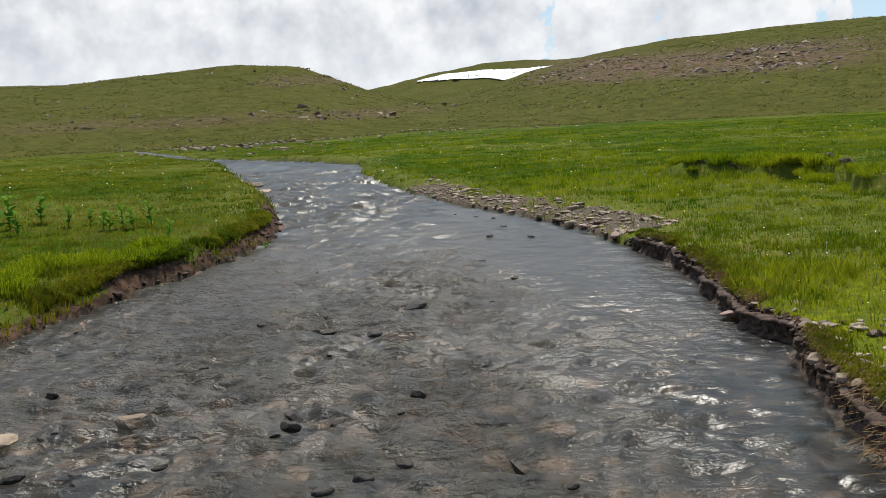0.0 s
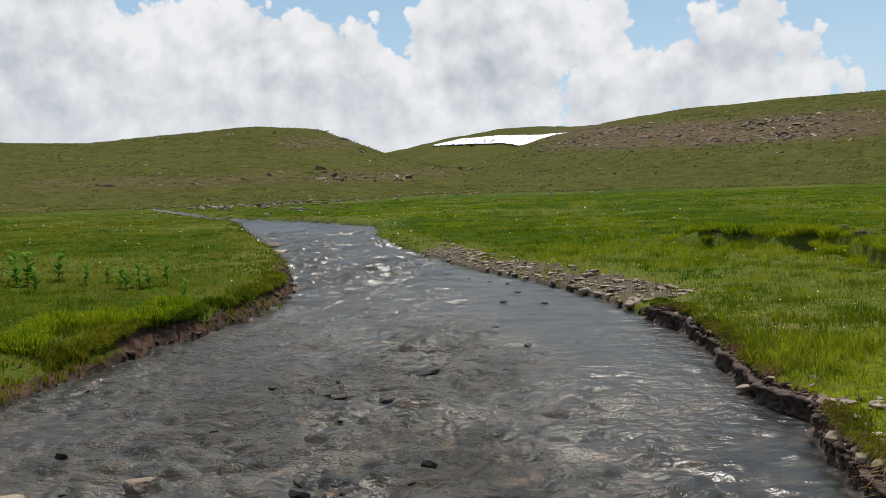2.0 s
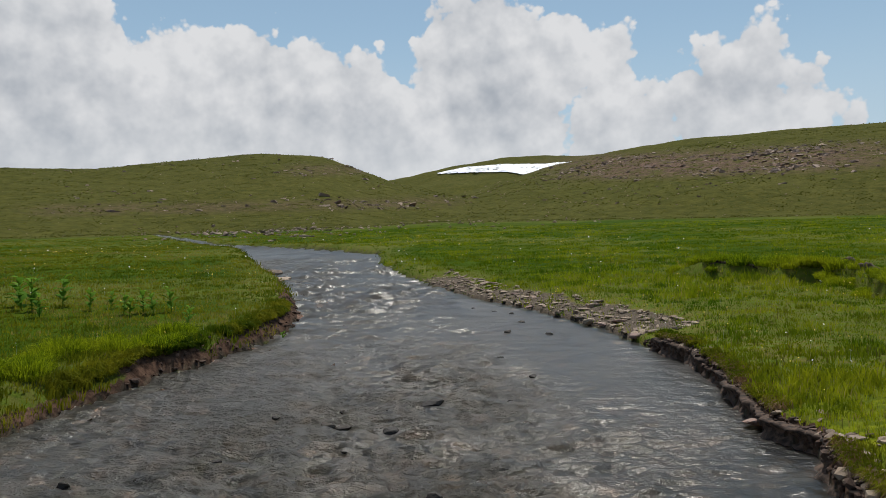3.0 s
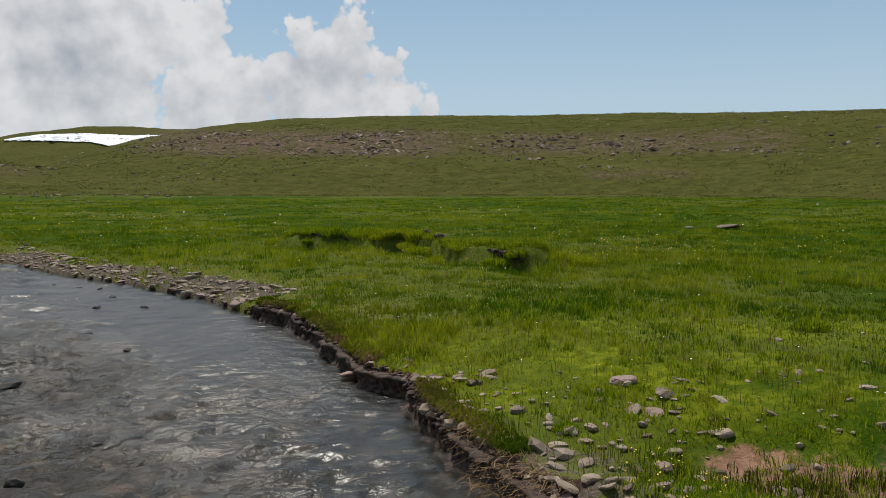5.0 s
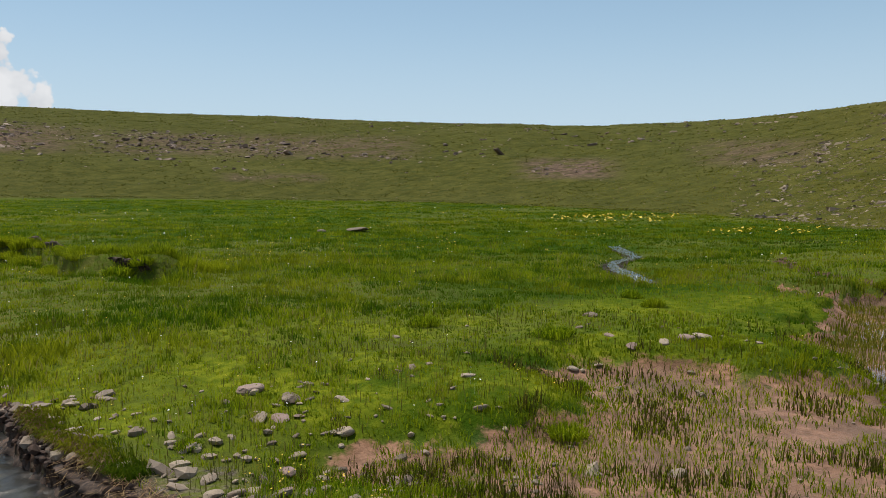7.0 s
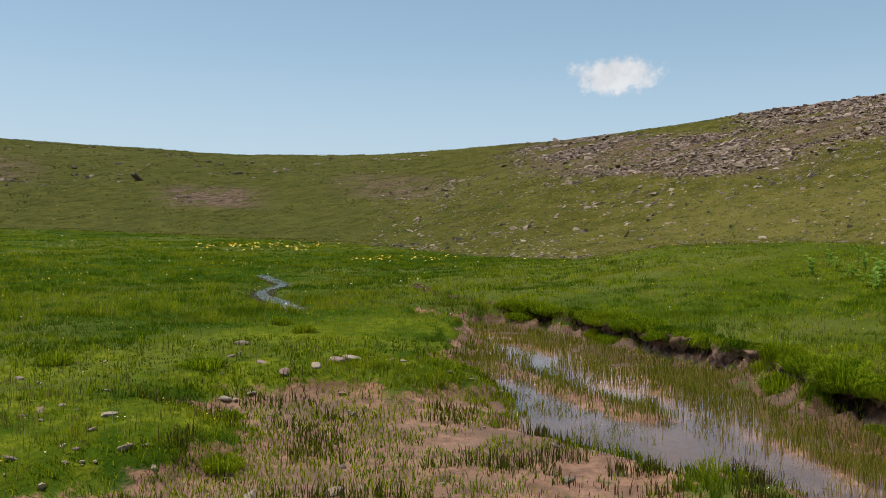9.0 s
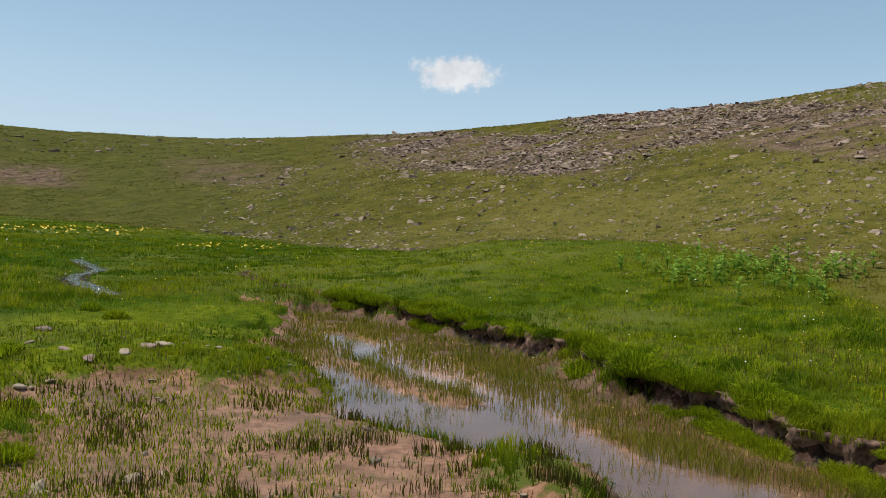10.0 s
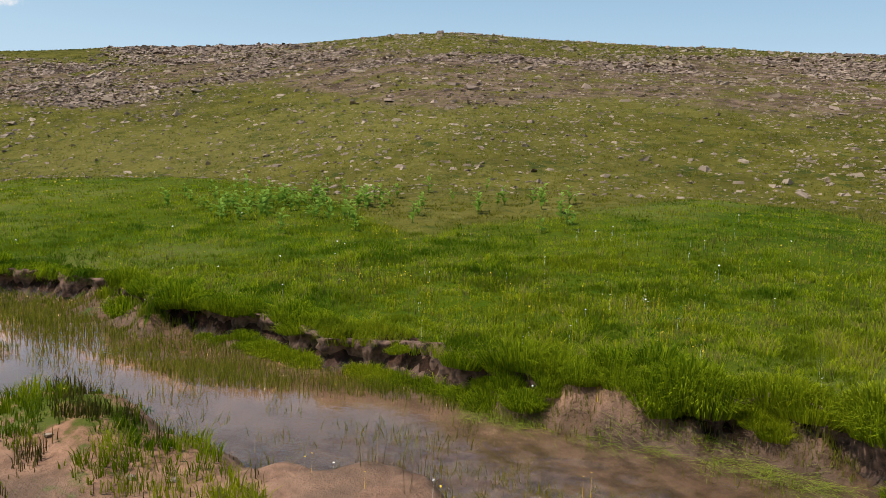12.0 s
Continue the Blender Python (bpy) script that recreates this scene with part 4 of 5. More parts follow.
def cut_bank(name, p, inward, foot, rise_to, mat, label, seed, bulge=0.05, back=0.20, worn=0.45, slump=0.0):
    """The raw face of a broken bank: undercut at the foot, overhanging at the lip, crumbling all over."""
    profile = [(-0.04, -0.25), (-0.02, 0.0), (0.02, 0.2), (0.05, 0.4), (0.05, 0.58), (0.03, 0.74), (0.01, 0.88), (0.03, 0.97), (0.08, 1.0), (0.14, 0.97), (back, 0.84)]
    out, up = np.array(profile).T
    out = out + slump * np.clip(up, 0, 1)
    n, k = len(p), len(profile)
    run = np.r_[0, np.cumsum(np.hypot(*np.diff(p, axis=0).T))]
    s, q = np.repeat(run[:, None], k, 1), np.repeat(np.linspace(0, 1, k)[None], n, 0)
    swell = bulge * (2.2 * (fractal(s * 1.8, q * 1.5, seed, 2) - 0.5) + 2.0 * (fractal(s * 7, q * 5 + 3, seed + 5, 2) - 0.5) + 1.0 * (fractal(s * 19, q * 11, seed + 9, 2) - 0.5))
    tall = 1 + worn * (fractal(s[:, 0] * 1.1, s[:, 0] * 0, seed + 13, 4) - 0.5)
    away = out[None] + swell
    xy = p[:, None] + inward[:, None] * away[..., None]
    z = foot[:, None] + (rise_to - foot)[:, None] * (up[None] * np.where(up > 0.5, tall[:, None], 1.0) + 0.10 * (fractal(s * 9, q * 7, seed + 17, 2) - 0.5))
    ob = new(name, mesh_of(name, np.dstack([xy, z]).reshape(-1, 3), grid_faces(n, k), [mat]))
    return tagged(ob, label, "bank", kind="structure")


def inward_of(p, key):
    """The way in which a measure of the land grows, at places."""
    gx = land(p[:, 0] + 0.12, p[:, 1])[key] - land(p[:, 0] - 0.12, p[:, 1])[key]
    gy = land(p[:, 0], p[:, 1] + 0.12)[key] - land(p[:, 0], p[:, 1] - 0.12)[key]
    way = np.stack([gx, gy], -1)
    way = np.stack([np.convolve(np.pad(way[:, k], 4, "edge"), np.ones(9) / 9, "valid") for k in (0, 1)], -1)
    return way / np.maximum(np.hypot(way[:, 0], way[:, 1]), 1e-6)[:, None]


def make_banks():
    # right bank of the stream
    line = [p for p in RIVER_RIGHT if 2.5 < p[1] < 14]
    p = settle(along(np.array(line, float), np.linspace(0, 1, 420)), "d", 0.0)
    way = inward_of(p, "d")
    top = land(p[:, 0] + way[:, 0] * 0.3, p[:, 1] + way[:, 1] * 0.3)["z"]
    cut_bank("stream_bank", p, way, np.full(len(p), -0.02), np.maximum(top, 0.10) - 0.05, RAWBANK, "dark crumbling earth bank undercut by the stream", 301, 0.065, 0.16, 0.6)
    # low red bank on the other side
    line = [p for p in RIVER_LEFT if 10.5 < p[1] < 21]
    p = settle(along(np.array(line, float), np.linspace(0, 1, 330)), "d", 0.05)
    way = inward_of(p, "d")
    top = land(p[:, 0] + way[:, 0] * 0.35, p[:, 1] + way[:, 1] * 0.35)["z"]
    cut_bank("red_bank", p, way, np.full(len(p), -0.02), np.maximum(top * 0.48, 0.05), REDBANK, "low reddish earth bank slumping into the stream", 331, 0.13, 0.30, 1.5, 0.22)
    # bank of the marsh
    p = settle(along(np.array(EAST[5:-2], float), np.linspace(0, 1, 700)), "e", 0.06)
    way = inward_of(p, "e")
    top = land(p[:, 0] + way[:, 0] * 0.4, p[:, 1] + way[:, 1] * 0.4)["z"]
    cut_bank("marsh_bank", p, way, np.full(len(p), 0.01), np.maximum(top * 0.96, 0.12), PEATBANK, "dark peaty bank broken away above the marsh", 361, 0.10, 0.34, 0.3)
    # broken faces of the hummock out in the meadow
    rim = np.array(HOLLOW, float)
    rim_az, rim_r = np.degrees(np.arctan2(rim[:, 0], rim[:, 1])), np.hypot(rim[:, 0], rim[:, 1])
    for a0, a1, seed in ((16.0, 20.5, 391), (23.0, 28.0, 395), (28.6, 32.8, 399)):
        az = np.linspace(a0, a1, 90)
        r = np.interp(az, rim_az, rim_r) - 2.2 * (fractal(np.sin(np.radians(az)) * 9, np.cos(np.radians(az)) * 9, seed, 2) - 0.5) * 0.5
        a = np.radians(az)
        p, way = np.stack([r * np.sin(a), r * np.cos(a)], -1), np.stack([np.sin(a), np.cos(a)], -1)
        ends = np.sin(np.pi * np.linspace(0, 1, 90)) ** 0.5
        low = land(p[:, 0] - way[:, 0] * 0.5, p[:, 1] - way[:, 1] * 0.5)["z"]
        high = np.maximum(land(p[:, 0] + way[:, 0] * 0.6, p[:, 1] + way[:, 1] * 0.6)["z"], low + 0.2)
        cut_bank("hummock_face", p, way, low - 0.05, low + (high - low + 0.04) * ends, RAWBANK, "bare dark earth face of a broken grassy hummock", seed, 0.10, 0.55)


RAWBANK = plain("raw_bank", (0.066, 0.042, 0.029), 0.95, 0.8, 16.0)
REDBANK = plain("red_bank", (0.17, 0.098, 0.066), 0.95, 0.55, 12.0)
PEATBANK = plain("peat_bank", (0.13, 0.075, 0.050), 0.95, 0.65, 12.0)
make_banks()


def lip(p, way, count, reach, high, mat, label, bare, seed, hang=0.35):
    """Grass splayed over the lip of a bank, with gaps where the earth shows."""
    k = rng.integers(0, len(p), count)
    run = np.r_[0, np.cumsum(np.hypot(*np.diff(p, axis=0).T))]
    m = fractal(run[k] * 0.9, run[k] * 0, seed, 3) > bare
    k = k[m]
    n = len(k)
    back = np.abs(rng.normal(0, reach, n)) + 0.02
    q = p[k] + way[k] * back[:, None]
    g = land(q[:, 0] + way[k, 0] * 0.12, q[:, 1] + way[k, 1] * 0.12)
    out = high * rng.uniform(0.2, 1.0, n)
    fall = way[k] * -out[:, None] + rng.normal(0, 0.025, (n, 2))
    turn = rng.uniform(0, 2 * np.pi, n)
    w = 0.0035 * np.maximum(1, np.hypot(q[:, 0], q[:, 1]) / 6.5)
    c = np.stack([np.cos(turn) * w, np.sin(turn) * w], -1)
    z, h = (sod(g, q[:, 0]) if mat is LUSH else g["z"]), high * rng.uniform(0.3, 1.0, n)
    drop = rng.uniform(-hang, 0.9, n) * h
    up = lambda xy, zz: np.concatenate([xy, zz[:, None]], -1)
    v = np.stack([up(q - c, z - 0.03), up(q + c, z - 0.03), up(q - c + fall * 0.45, z + h * 0.75), up(q + c + fall * 0.45, z + h * 0.75), up(q + fall, z + drop)], 1)
    f = ((np.arange(n) * 5)[:, None, None] + np.array([[0, 1, 3], [0, 3, 2], [2, 3, 4]])[None]).reshape(-1, 3)
    patch = fractal(q[:, 0] * 3, q[:, 1] * 3, seed + 3, 2)
    ob = new("bank_fringe", mesh_of("bank_fringe", v.reshape(-1, 3), f, [mat], dict(tint=np.repeat(np.clip(1.6 * (patch - 0.5) + rng.normal(0.32, 0.16, n), 0, 0.88), 5)), False))
    return tagged(ob, label, "grass", kind="stuff")


def make_fringe():
    p = settle(along(np.array([p for p in RIVER_RIGHT if 2.5 < p[1] < 14], float), np.linspace(0, 1, 420)), "d", 0.10)
    lip(p, inward_of(p, "d"), 16000, 0.12, 0.10, BANKGRASS, "dry and green grass hanging over the edge of the cut bank", 0.42, 181)
    lip(p, inward_of(p, "d"), 5000, 0.07, 0.10, STRAW, "dead straw and roots hanging from the cut bank", 0.50, 191, 1.2)
    p = settle(along(np.array([p for p in RIVER_LEFT if 9 < p[1] < 21], float), np.linspace(0, 1, 330)), "d", 0.18)
    lip(p, inward_of(p, "d"), 9000, 0.16, 0.13, BANKGRASS, "dark green grass hanging over the low bank", 0.37, 183)
    p = settle(along(np.array(EAST[2:-2], float), np.linspace(0, 1, 700)), "e", 0.10)
    lip(p, inward_of(p, "e"), 44000, 0.13, 0.135, LUSH, "lush green grass hanging over the marsh bank", 0.41, 185, 1.5)


make_fringe()


def tussock_mesh(seed, count, high, spread, mat):
    """A dense round clump of arching blades."""
    local = np.random.default_rng(seed)
    a, rad = local.uniform(0, 2 * np.pi, count), spread * 0.8 * np.sqrt(local.random(count))
    x, y = rad * np.cos(a), rad * np.sin(a)
    h = high * local.uniform(0.35, 1.0, count) * (1 - 0.9 * (rad / spread) ** 2)
    out = spread * (0.1 + 0.5 * local.random(count)) * (0.35 + rad / spread)
    dx, dy = np.cos(a) * out, np.sin(a) * out
    t = local.uniform(0, 2 * np.pi, count)
    c, s = 0.0034 * np.cos(t), 0.0034 * np.sin(t)
    v = np.empty((count, 5, 3))
    v[:, 0], v[:, 1] = np.stack([x - c, y - s, 0 * x - 0.04], -1), np.stack([x + c, y + s, 0 * x - 0.04], -1)
    v[:, 2], v[:, 3] = np.stack([x - c + dx * 0.4, y - s + dy * 0.4, h * 0.7], -1), np.stack([x + c + dx * 0.4, y + s + dy * 0.4, h * 0.7], -1)
    v[:, 4] = np.stack([x + dx, y + dy, h * local.uniform(0.55, 1.0, count)], -1)
    f = ((np.arange(count) * 5)[:, None, None] + np.array([[0, 1, 3], [0, 3, 2], [2, 3, 4]])[None]).reshape(-1, 3)
    return mesh_of("grass_tussock", v.reshape(-1, 3), f, [mat], dict(tint=np.repeat(np.clip(local.normal(0.42, 0.28, count), 0, 0.85), 5)), False)


TUSSOCKS = [tussock_mesh(201 + k, 760, h, w, LUSH) for k, (h, w) in enumerate(((0.20, 0.26), (0.17, 0.30), (0.24, 0.24)))]


def tussock(x, y, size, label, group):
    g = land(np.array([x]), np.array([y]))
    ob = new("grass_tussock", TUSSOCKS[int(rng.integers(len(TUSSOCKS)))])
    ob.matrix_world = pose(x, y, float(sod(g, np.array([x]))[0] if 0 < g["e"][0] < 0.3 else g["z"][0]), float(rng.normal(0, 6)), float(rng.normal(0, 6)), float(rng.uniform(0, 360))) @ Matrix.Scale(size, 4)
    return tagged(ob, label, "grass tussock", group)


for x, y, size in ((8.98, 5.07, 1.1), (8.54, 6.82, 1.0), (9.72, 3.19, 0.9), (10.2, 3.45, 0.8), (7.6, 4.0, 0.7), (6.0, 3.2, 0.8), (3.5, 5.0, 0.45), (12.5, 5.2, 0.9), (13.4, 6.0, 0.9), (3.5, 13.9, 0.8)):
    tussock(x, y, size, "dark green grass tussock standing in the meadow", "grass tussocks in the meadow")
rim = settle(along(np.array(EAST[3:-2], float), np.sort(rng.random(190))), "e", 0.2)
for x, y in rim:
    if fractal(np.array([x * 0.9]), np.array([y * 0.9]), 187, 3)[0] > 0.43:
        tussock(float(x + rng.normal(0.0, 0.10)), float(y + rng.normal(0.0, 0.10)), float(rng.choice((0.55, 0.8, 1.05, 1.4))), "lush green grass tussock hanging over the broken bank", "grass tussocks on the marsh bank")
foot = settle(along(np.array(EAST[5:-2], float), np.sort(rng.random(190))), "e", -0.06)
for x, y in foot:
    if fractal(np.array([x * 0.7]), np.array([y * 0.7]), 189, 3)[0] > 0.45:
        tussock(float(x + rng.normal(0.0, 0.08)), float(y + rng.normal(0.0, 0.08)), float(rng.uniform(0.45, 0.95)), "green grass tussock slipped to the foot of the marsh bank", "grass tussocks below the marsh bank")
hump = along(np.array(HOLLOW, float), np.sort(rng.random(130)))
for x, y in hump:
    tussock(float(x + rng.normal(0.35, 0.55)), float(y + rng.normal(0.8, 0.6)), float(rng.uniform(0.8, 1.7)), "tall dark green tussock above a broken grassy hummock", "grass tussocks on the hummock")
for y in np.linspace(10.0, 14.2, 24):
    x = float(np.interp(y, np.array(RIVER_LEFT)[::-1, 1], np.array(RIVER_LEFT)[::-1, 0])) - float(rng.uniform(0.5, 1.6))
    tussock(x, float(y + rng.normal(0, 0.2)), float(rng.uniform(0.9, 1.6)), "dark green grass tussock on the low bank", "grass tussocks on the left bank")


def trailing(name, spots, count, size, mat, label, category, flow):
    """Long limp stems combed one way."""
    px, py = np.array(spots, float).T[:2]
    pick = rng.integers(0, len(px), count)
    x, y = px[pick] + rng.normal(0, size, count), py[pick] + rng.normal(0, size, count)
    g = land(x, y)
    z = np.maximum(g["z"], 0.02) + rng.uniform(0.0, 0.02, count)
    long = rng.uniform(0.08, 0.24, count)
    way = np.radians(flow + rng.normal(0, 28, count))
    dx, dy = np.cos(way), np.sin(way)
    wide = 0.0035
    v = np.empty((count, 6, 3), np.float32)
    for k, t in enumerate((0.0, 0.5, 1.0)):
        bend = rng.normal(0, 0.03, count) * t
        cx, cy = x + dx * long * t - dy * bend, y + dy * long * t + dx * bend
        cz = z + 0.03 * np.sin(np.pi * t) * rng.random(count)
        v[:, 2 * k] = np.stack([cx - dy * wide / 2, cy + dx * wide / 2, cz], -1)
        v[:, 2 * k + 1] = np.stack([cx + dy * wide / 2, cy - dx * wide / 2, cz], -1)
    f = ((np.arange(count) * 6)[:, None, None] + np.array([[0, 1, 3, 2], [2, 3, 5, 4]])[None]).reshape(-1, 4)
    ob = new(name, mesh_of(name, v.reshape(-1, 3), f, [mat], dict(tint=np.repeat(rng.random(count), 6)), False))
    return tagged(ob, label, category, kind="stuff")


trailing("water_weed", [(4.5, -4.55), (4.2, -4.85), (3.8, -5.1), (3.45, -5.2), (3.1, -5.3), (5.4, -4.05), (5.1, -4.25)], 900, 0.13, WEED, "yellow-green water weed trailing in the brook", "water weed", 215)
trailing("dead_grass", [(2.75, 4.35), (2.85, 4.6), (2.8, 4.9), (2.7, 4.1), (2.95, 5.4)], 500, 0.10, STRAW, "straw-coloured dead grass roots matted on the bank", "dead grass", 200)


# stones
def stone_mesh(name, mat, seed, flat, detail=3):
    """A broken, weathered stone: a lump trimmed by flat faces with slightly rounded edges."""
    local = np.random.default_rng(900 + seed)
    axes = [Vector(a).normalized() for a in local.normal(0, 1, (11, 3))] + [Vector((0.1 * local.normal(), 0.1 * local.normal(), 1)).normalized()]
    depth = [float(local.uniform(0.55, 0.95)) for _ in axes[:-1]] + [0.62]
    bm = bmesh.new()
    bmesh.ops.create_icosphere(bm, subdivisions=detail, radius=0.5)
    off = Vector((seed * 3.7, seed * 1.3, seed * 2.1))
    for v in bm.verts:
        p = v.co.normalized()
        reach = 1.0
        for axis, cut_at in zip(axes, depth):
            lean = p.dot(axis)
            if lean > 0.05:
                reach = min(reach, cut_at / lean)
        v.co = p * 0.56 * reach * (1 + 0.05 * noise.noise(p * 3.1 + off) + 0.025 * noise.noise(p * 8.0 + off))
        v.co.z *= flat
    me = bpy.data.meshes.new(name)
    bm.to_mesh(me)
    bm.free()
    me.materials.append(mat)
    return me


DRY = [stone_mesh("stone", STONE, k + 1, f) for k, f in enumerate((0.5, 0.65, 0.8, 0.42, 0.55))] + [stone_mesh("stone", REDSTONE, k + 11, f) for k, f in enumerate((0.4, 0.55))]
WET = [stone_mesh("wet_stone", WETSTONE, k + 21, f) for k, f in enumerate((0.75, 0.95, 0.65))]


def put_stone(kind, mesh, x, y, z, size, label, group, turn=None, tilt=0.12):
    ob = new(kind, mesh)
    ob.matrix_world = pose(x, y, z, math.degrees(rng.normal(0, tilt)), math.degrees(rng.normal(0, tilt)), rng.uniform(0, 360) if turn is None else turn) @ Matrix.Diagonal((size * rng.uniform(0.95, 1.35), size * rng.uniform(0.7, 1.0), size * rng.uniform(0.5, 0.9), 1))
    return tagged(ob, label, "stone", group)


# stones that stand out of the stream: place, width, dry (1) or wet (0)
for x, y, size, pale in ((-3.48, 5.8, 0.36, 1), (-3.1, 5.95, 0.16, 0), (-3.67, 6.88, 0.22, 0), (-3.55, 6.95, 0.14, 0), (-2.56, 6.17, 0.26, 1), (-3.49, 8.5, 0.26, 0), (-3.04, 8.24, 0.22, 0), (-4.0, 8.9, 0.15, 0),
                         (-3.75, 7.3, 0.12, 0), (0.41, 5.34, 0.22, 0), (-0.85, 4.8, 0.28, 0), (-0.6, 4.95, 0.2, 0), (-0.41, 9.92, 0.34, 0), (-1.38, 8.92, 0.30, 0), (-0.85, 8.68, 0.36, 0), (0.35, 7.38, 0.2, 0), (-2.4, 5.1, 0.24, 0),
                         (-2.05, 5.53, 0.14, 0), (-1.31, 6.24, 0.2, 0), (-0.14, 4.99, 0.22, 0), (0.1, 6.9, 0.16, 0), (-0.9, 6.0, 0.18, 0), (0.9, 16.2, 0.35, 0), (1.3, 17.6, 0.4, 0), (0.6, 13.2, 0.3, 0), (1.0, 11.6, 0.28, 0), (0.2, 14.6, 0.3, 0),
                         (1.7, 15.8, 0.3, 0), (2.1, 15.2, 0.3, 0), (1.2, 19.3, 0.35, 0), (0.8, 19.8, 0.3, 0), (0.3, 20.6, 0.35, 0), (-7.3, 32.2, 1.3, 1), (-8.9, 36.5, 1.5, 1), (-6.2, 31.0, 0.5, 0), (-5.6, 29.5, 0.5, 0), (-7.8, 36.0, 0.6, 0)):
    mesh = DRY[int(rng.integers(4))] if pale else WET[int(rng.integers(len(WET)))]
    put_stone("stone", mesh, x, y, 0.02 if pale else -0.02, size if pale else (0.72 if y < 11 else 0.5) * size, "pale dry stone standing out of the stream" if pale else "dark wet stone breaking the stream's surface", "stones in the stream", tilt=0.08)

# small wet stones that the riffles run over
for k in range(40):
    x, y = float(rng.uniform(-3.6, 0.7)), float(4.4 + 6.5 * rng.random() ** 1.4)
    put_stone("stone", WET[int(rng.integers(len(WET)))], x, y, float(rng.uniform(-0.02, 0.02)), float(rng.uniform(0.06, 0.15)), "small dark wet stone in the riffle", "stones in the stream", tilt=0.2)

# stones lying on the grass and mud: place and width
for x, y, size in ((4.26, 5.13, 0.24), (4.40, 5.02, 0.20), (4.77, 5.89, 0.30), (4.80, 5.34, 0.26), (4.02, 4.39, 0.18), (3.04, 4.08, 0.16), (3.13, 3.96, 0.15), (3.03, 3.66, 0.30), (4.62, 4.49, 0.2), (4.22, 3.62, 0.15), (4.30, 3.52, 0.14), (4.12, 3.55, 0.12), (4.25, 3.45, 0.12),
                   (5.6, 3.81, 0.16), (9.42, 4.49, 0.16), (9.93, 3.43, 0.36), (9.75, 3.6, 0.30), (10.95, 5.54, 0.30), (3.54, 3.18, 0.22), (2.89, 4.14, 0.2), (3.22, 4.37, 0.16), (3.11, 8.58, 0.34), (7.69, 6.59, 0.18), (3.94, 4.04, 0.15),
                   (5.72, 2.11, 0.18), (8.2, 4.35, 0.16), (8.55, 4.2, 0.14), (9.1, 4.0, 0.2), (9.3, 3.7, 0.18), (3.5, 4.75, 0.14), (3.75, 4.2, 0.17), (4.55, 4.95, 0.14), (5.0, 4.9, 0.14), (3.3, 4.0, 0.12), (3.45, 3.85, 0.13), (5.3, 5.4, 0.12), (6.1, 5.2, 0.12), (8.9, 3.2, 0.14)):
    g = land(np.array([x]), np.array([y]))
    put_stone("stone", DRY[int(rng.integers(len(DRY)))], x, y, float(g["z"][0]) + 0.05 * size, 0.85 * size, "pale weathered stone lying in the grass and mud", "stones on the meadow")
g = land(np.array([23.4, 25.2, 27.75]), np.array([8.0, 25.0, 26.4]))
put_stone("boulder", DRY[3], 27.75, 26.4, float(g["z"][2]) + 0.14, 1.05, "lone pale boulder lying in the green meadow", "", 20)
put_stone("boulder", DRY[0], 26.2, 27.3, float(g["z"][1]) + 0.06, 0.5, "small pale boulder beside a larger one", "", 60)

# stones along the cut bank and on the shingle bar
y = np.linspace(3.6, 13.6, 120) + rng.normal(0, 0.12, 120)
edge = settle(np.stack([np.interp(y, np.array(RIVER_RIGHT)[:, 1], np.array(RIVER_RIGHT)[:, 0]), y], -1), "d", 0.06)
for k in range(len(edge)):
    back = abs(float(rng.normal(0.0, 0.16)))
    x, y = float(edge[k, 0] + back), float(edge[k, 1])
    g = land(np.array([x + 0.08]), np.array([y]))
    put_stone("stone", DRY[int(rng.integers(len(DRY)))], x, y, max(0.0, float(g["z"][0]) - float(rng.uniform(-0.01, 0.09))), float(rng.uniform(0.06, 0.19)) * 0.8, "flat reddish stone stuck in the crumbling earth bank", "stones of the bank", tilt=0.25)
x, y = rng.uniform(-2.5, 5.2, 1500), rng.uniform(14, 34, 1500)
g = land(x, y)
pick = np.flatnonzero((g["d"] > -0.25) & (g["d"] < 1.25) & (x > 0.5 - 0.1 * (y - 20)))[:130]
for k in pick:
    put_stone("stone", DRY[int(rng.integers(len(DRY)))], x[k], y[k], float(g["z"][k]) + 0.02, float(rng.uniform(0.08, 0.26)), "flat grey-brown stone on the shingle bar", "stones of the shingle bar")


def round_form():
    bm = bmesh.new()
    bmesh.ops.create_icosphere(bm, subdivisions=1, radius=0.5)
    v, f = np.array([v.co[:] for v in bm.verts]), np.array([[w.index for w in p.verts] for p in bm.faces])
    bm.free()
    return v, f


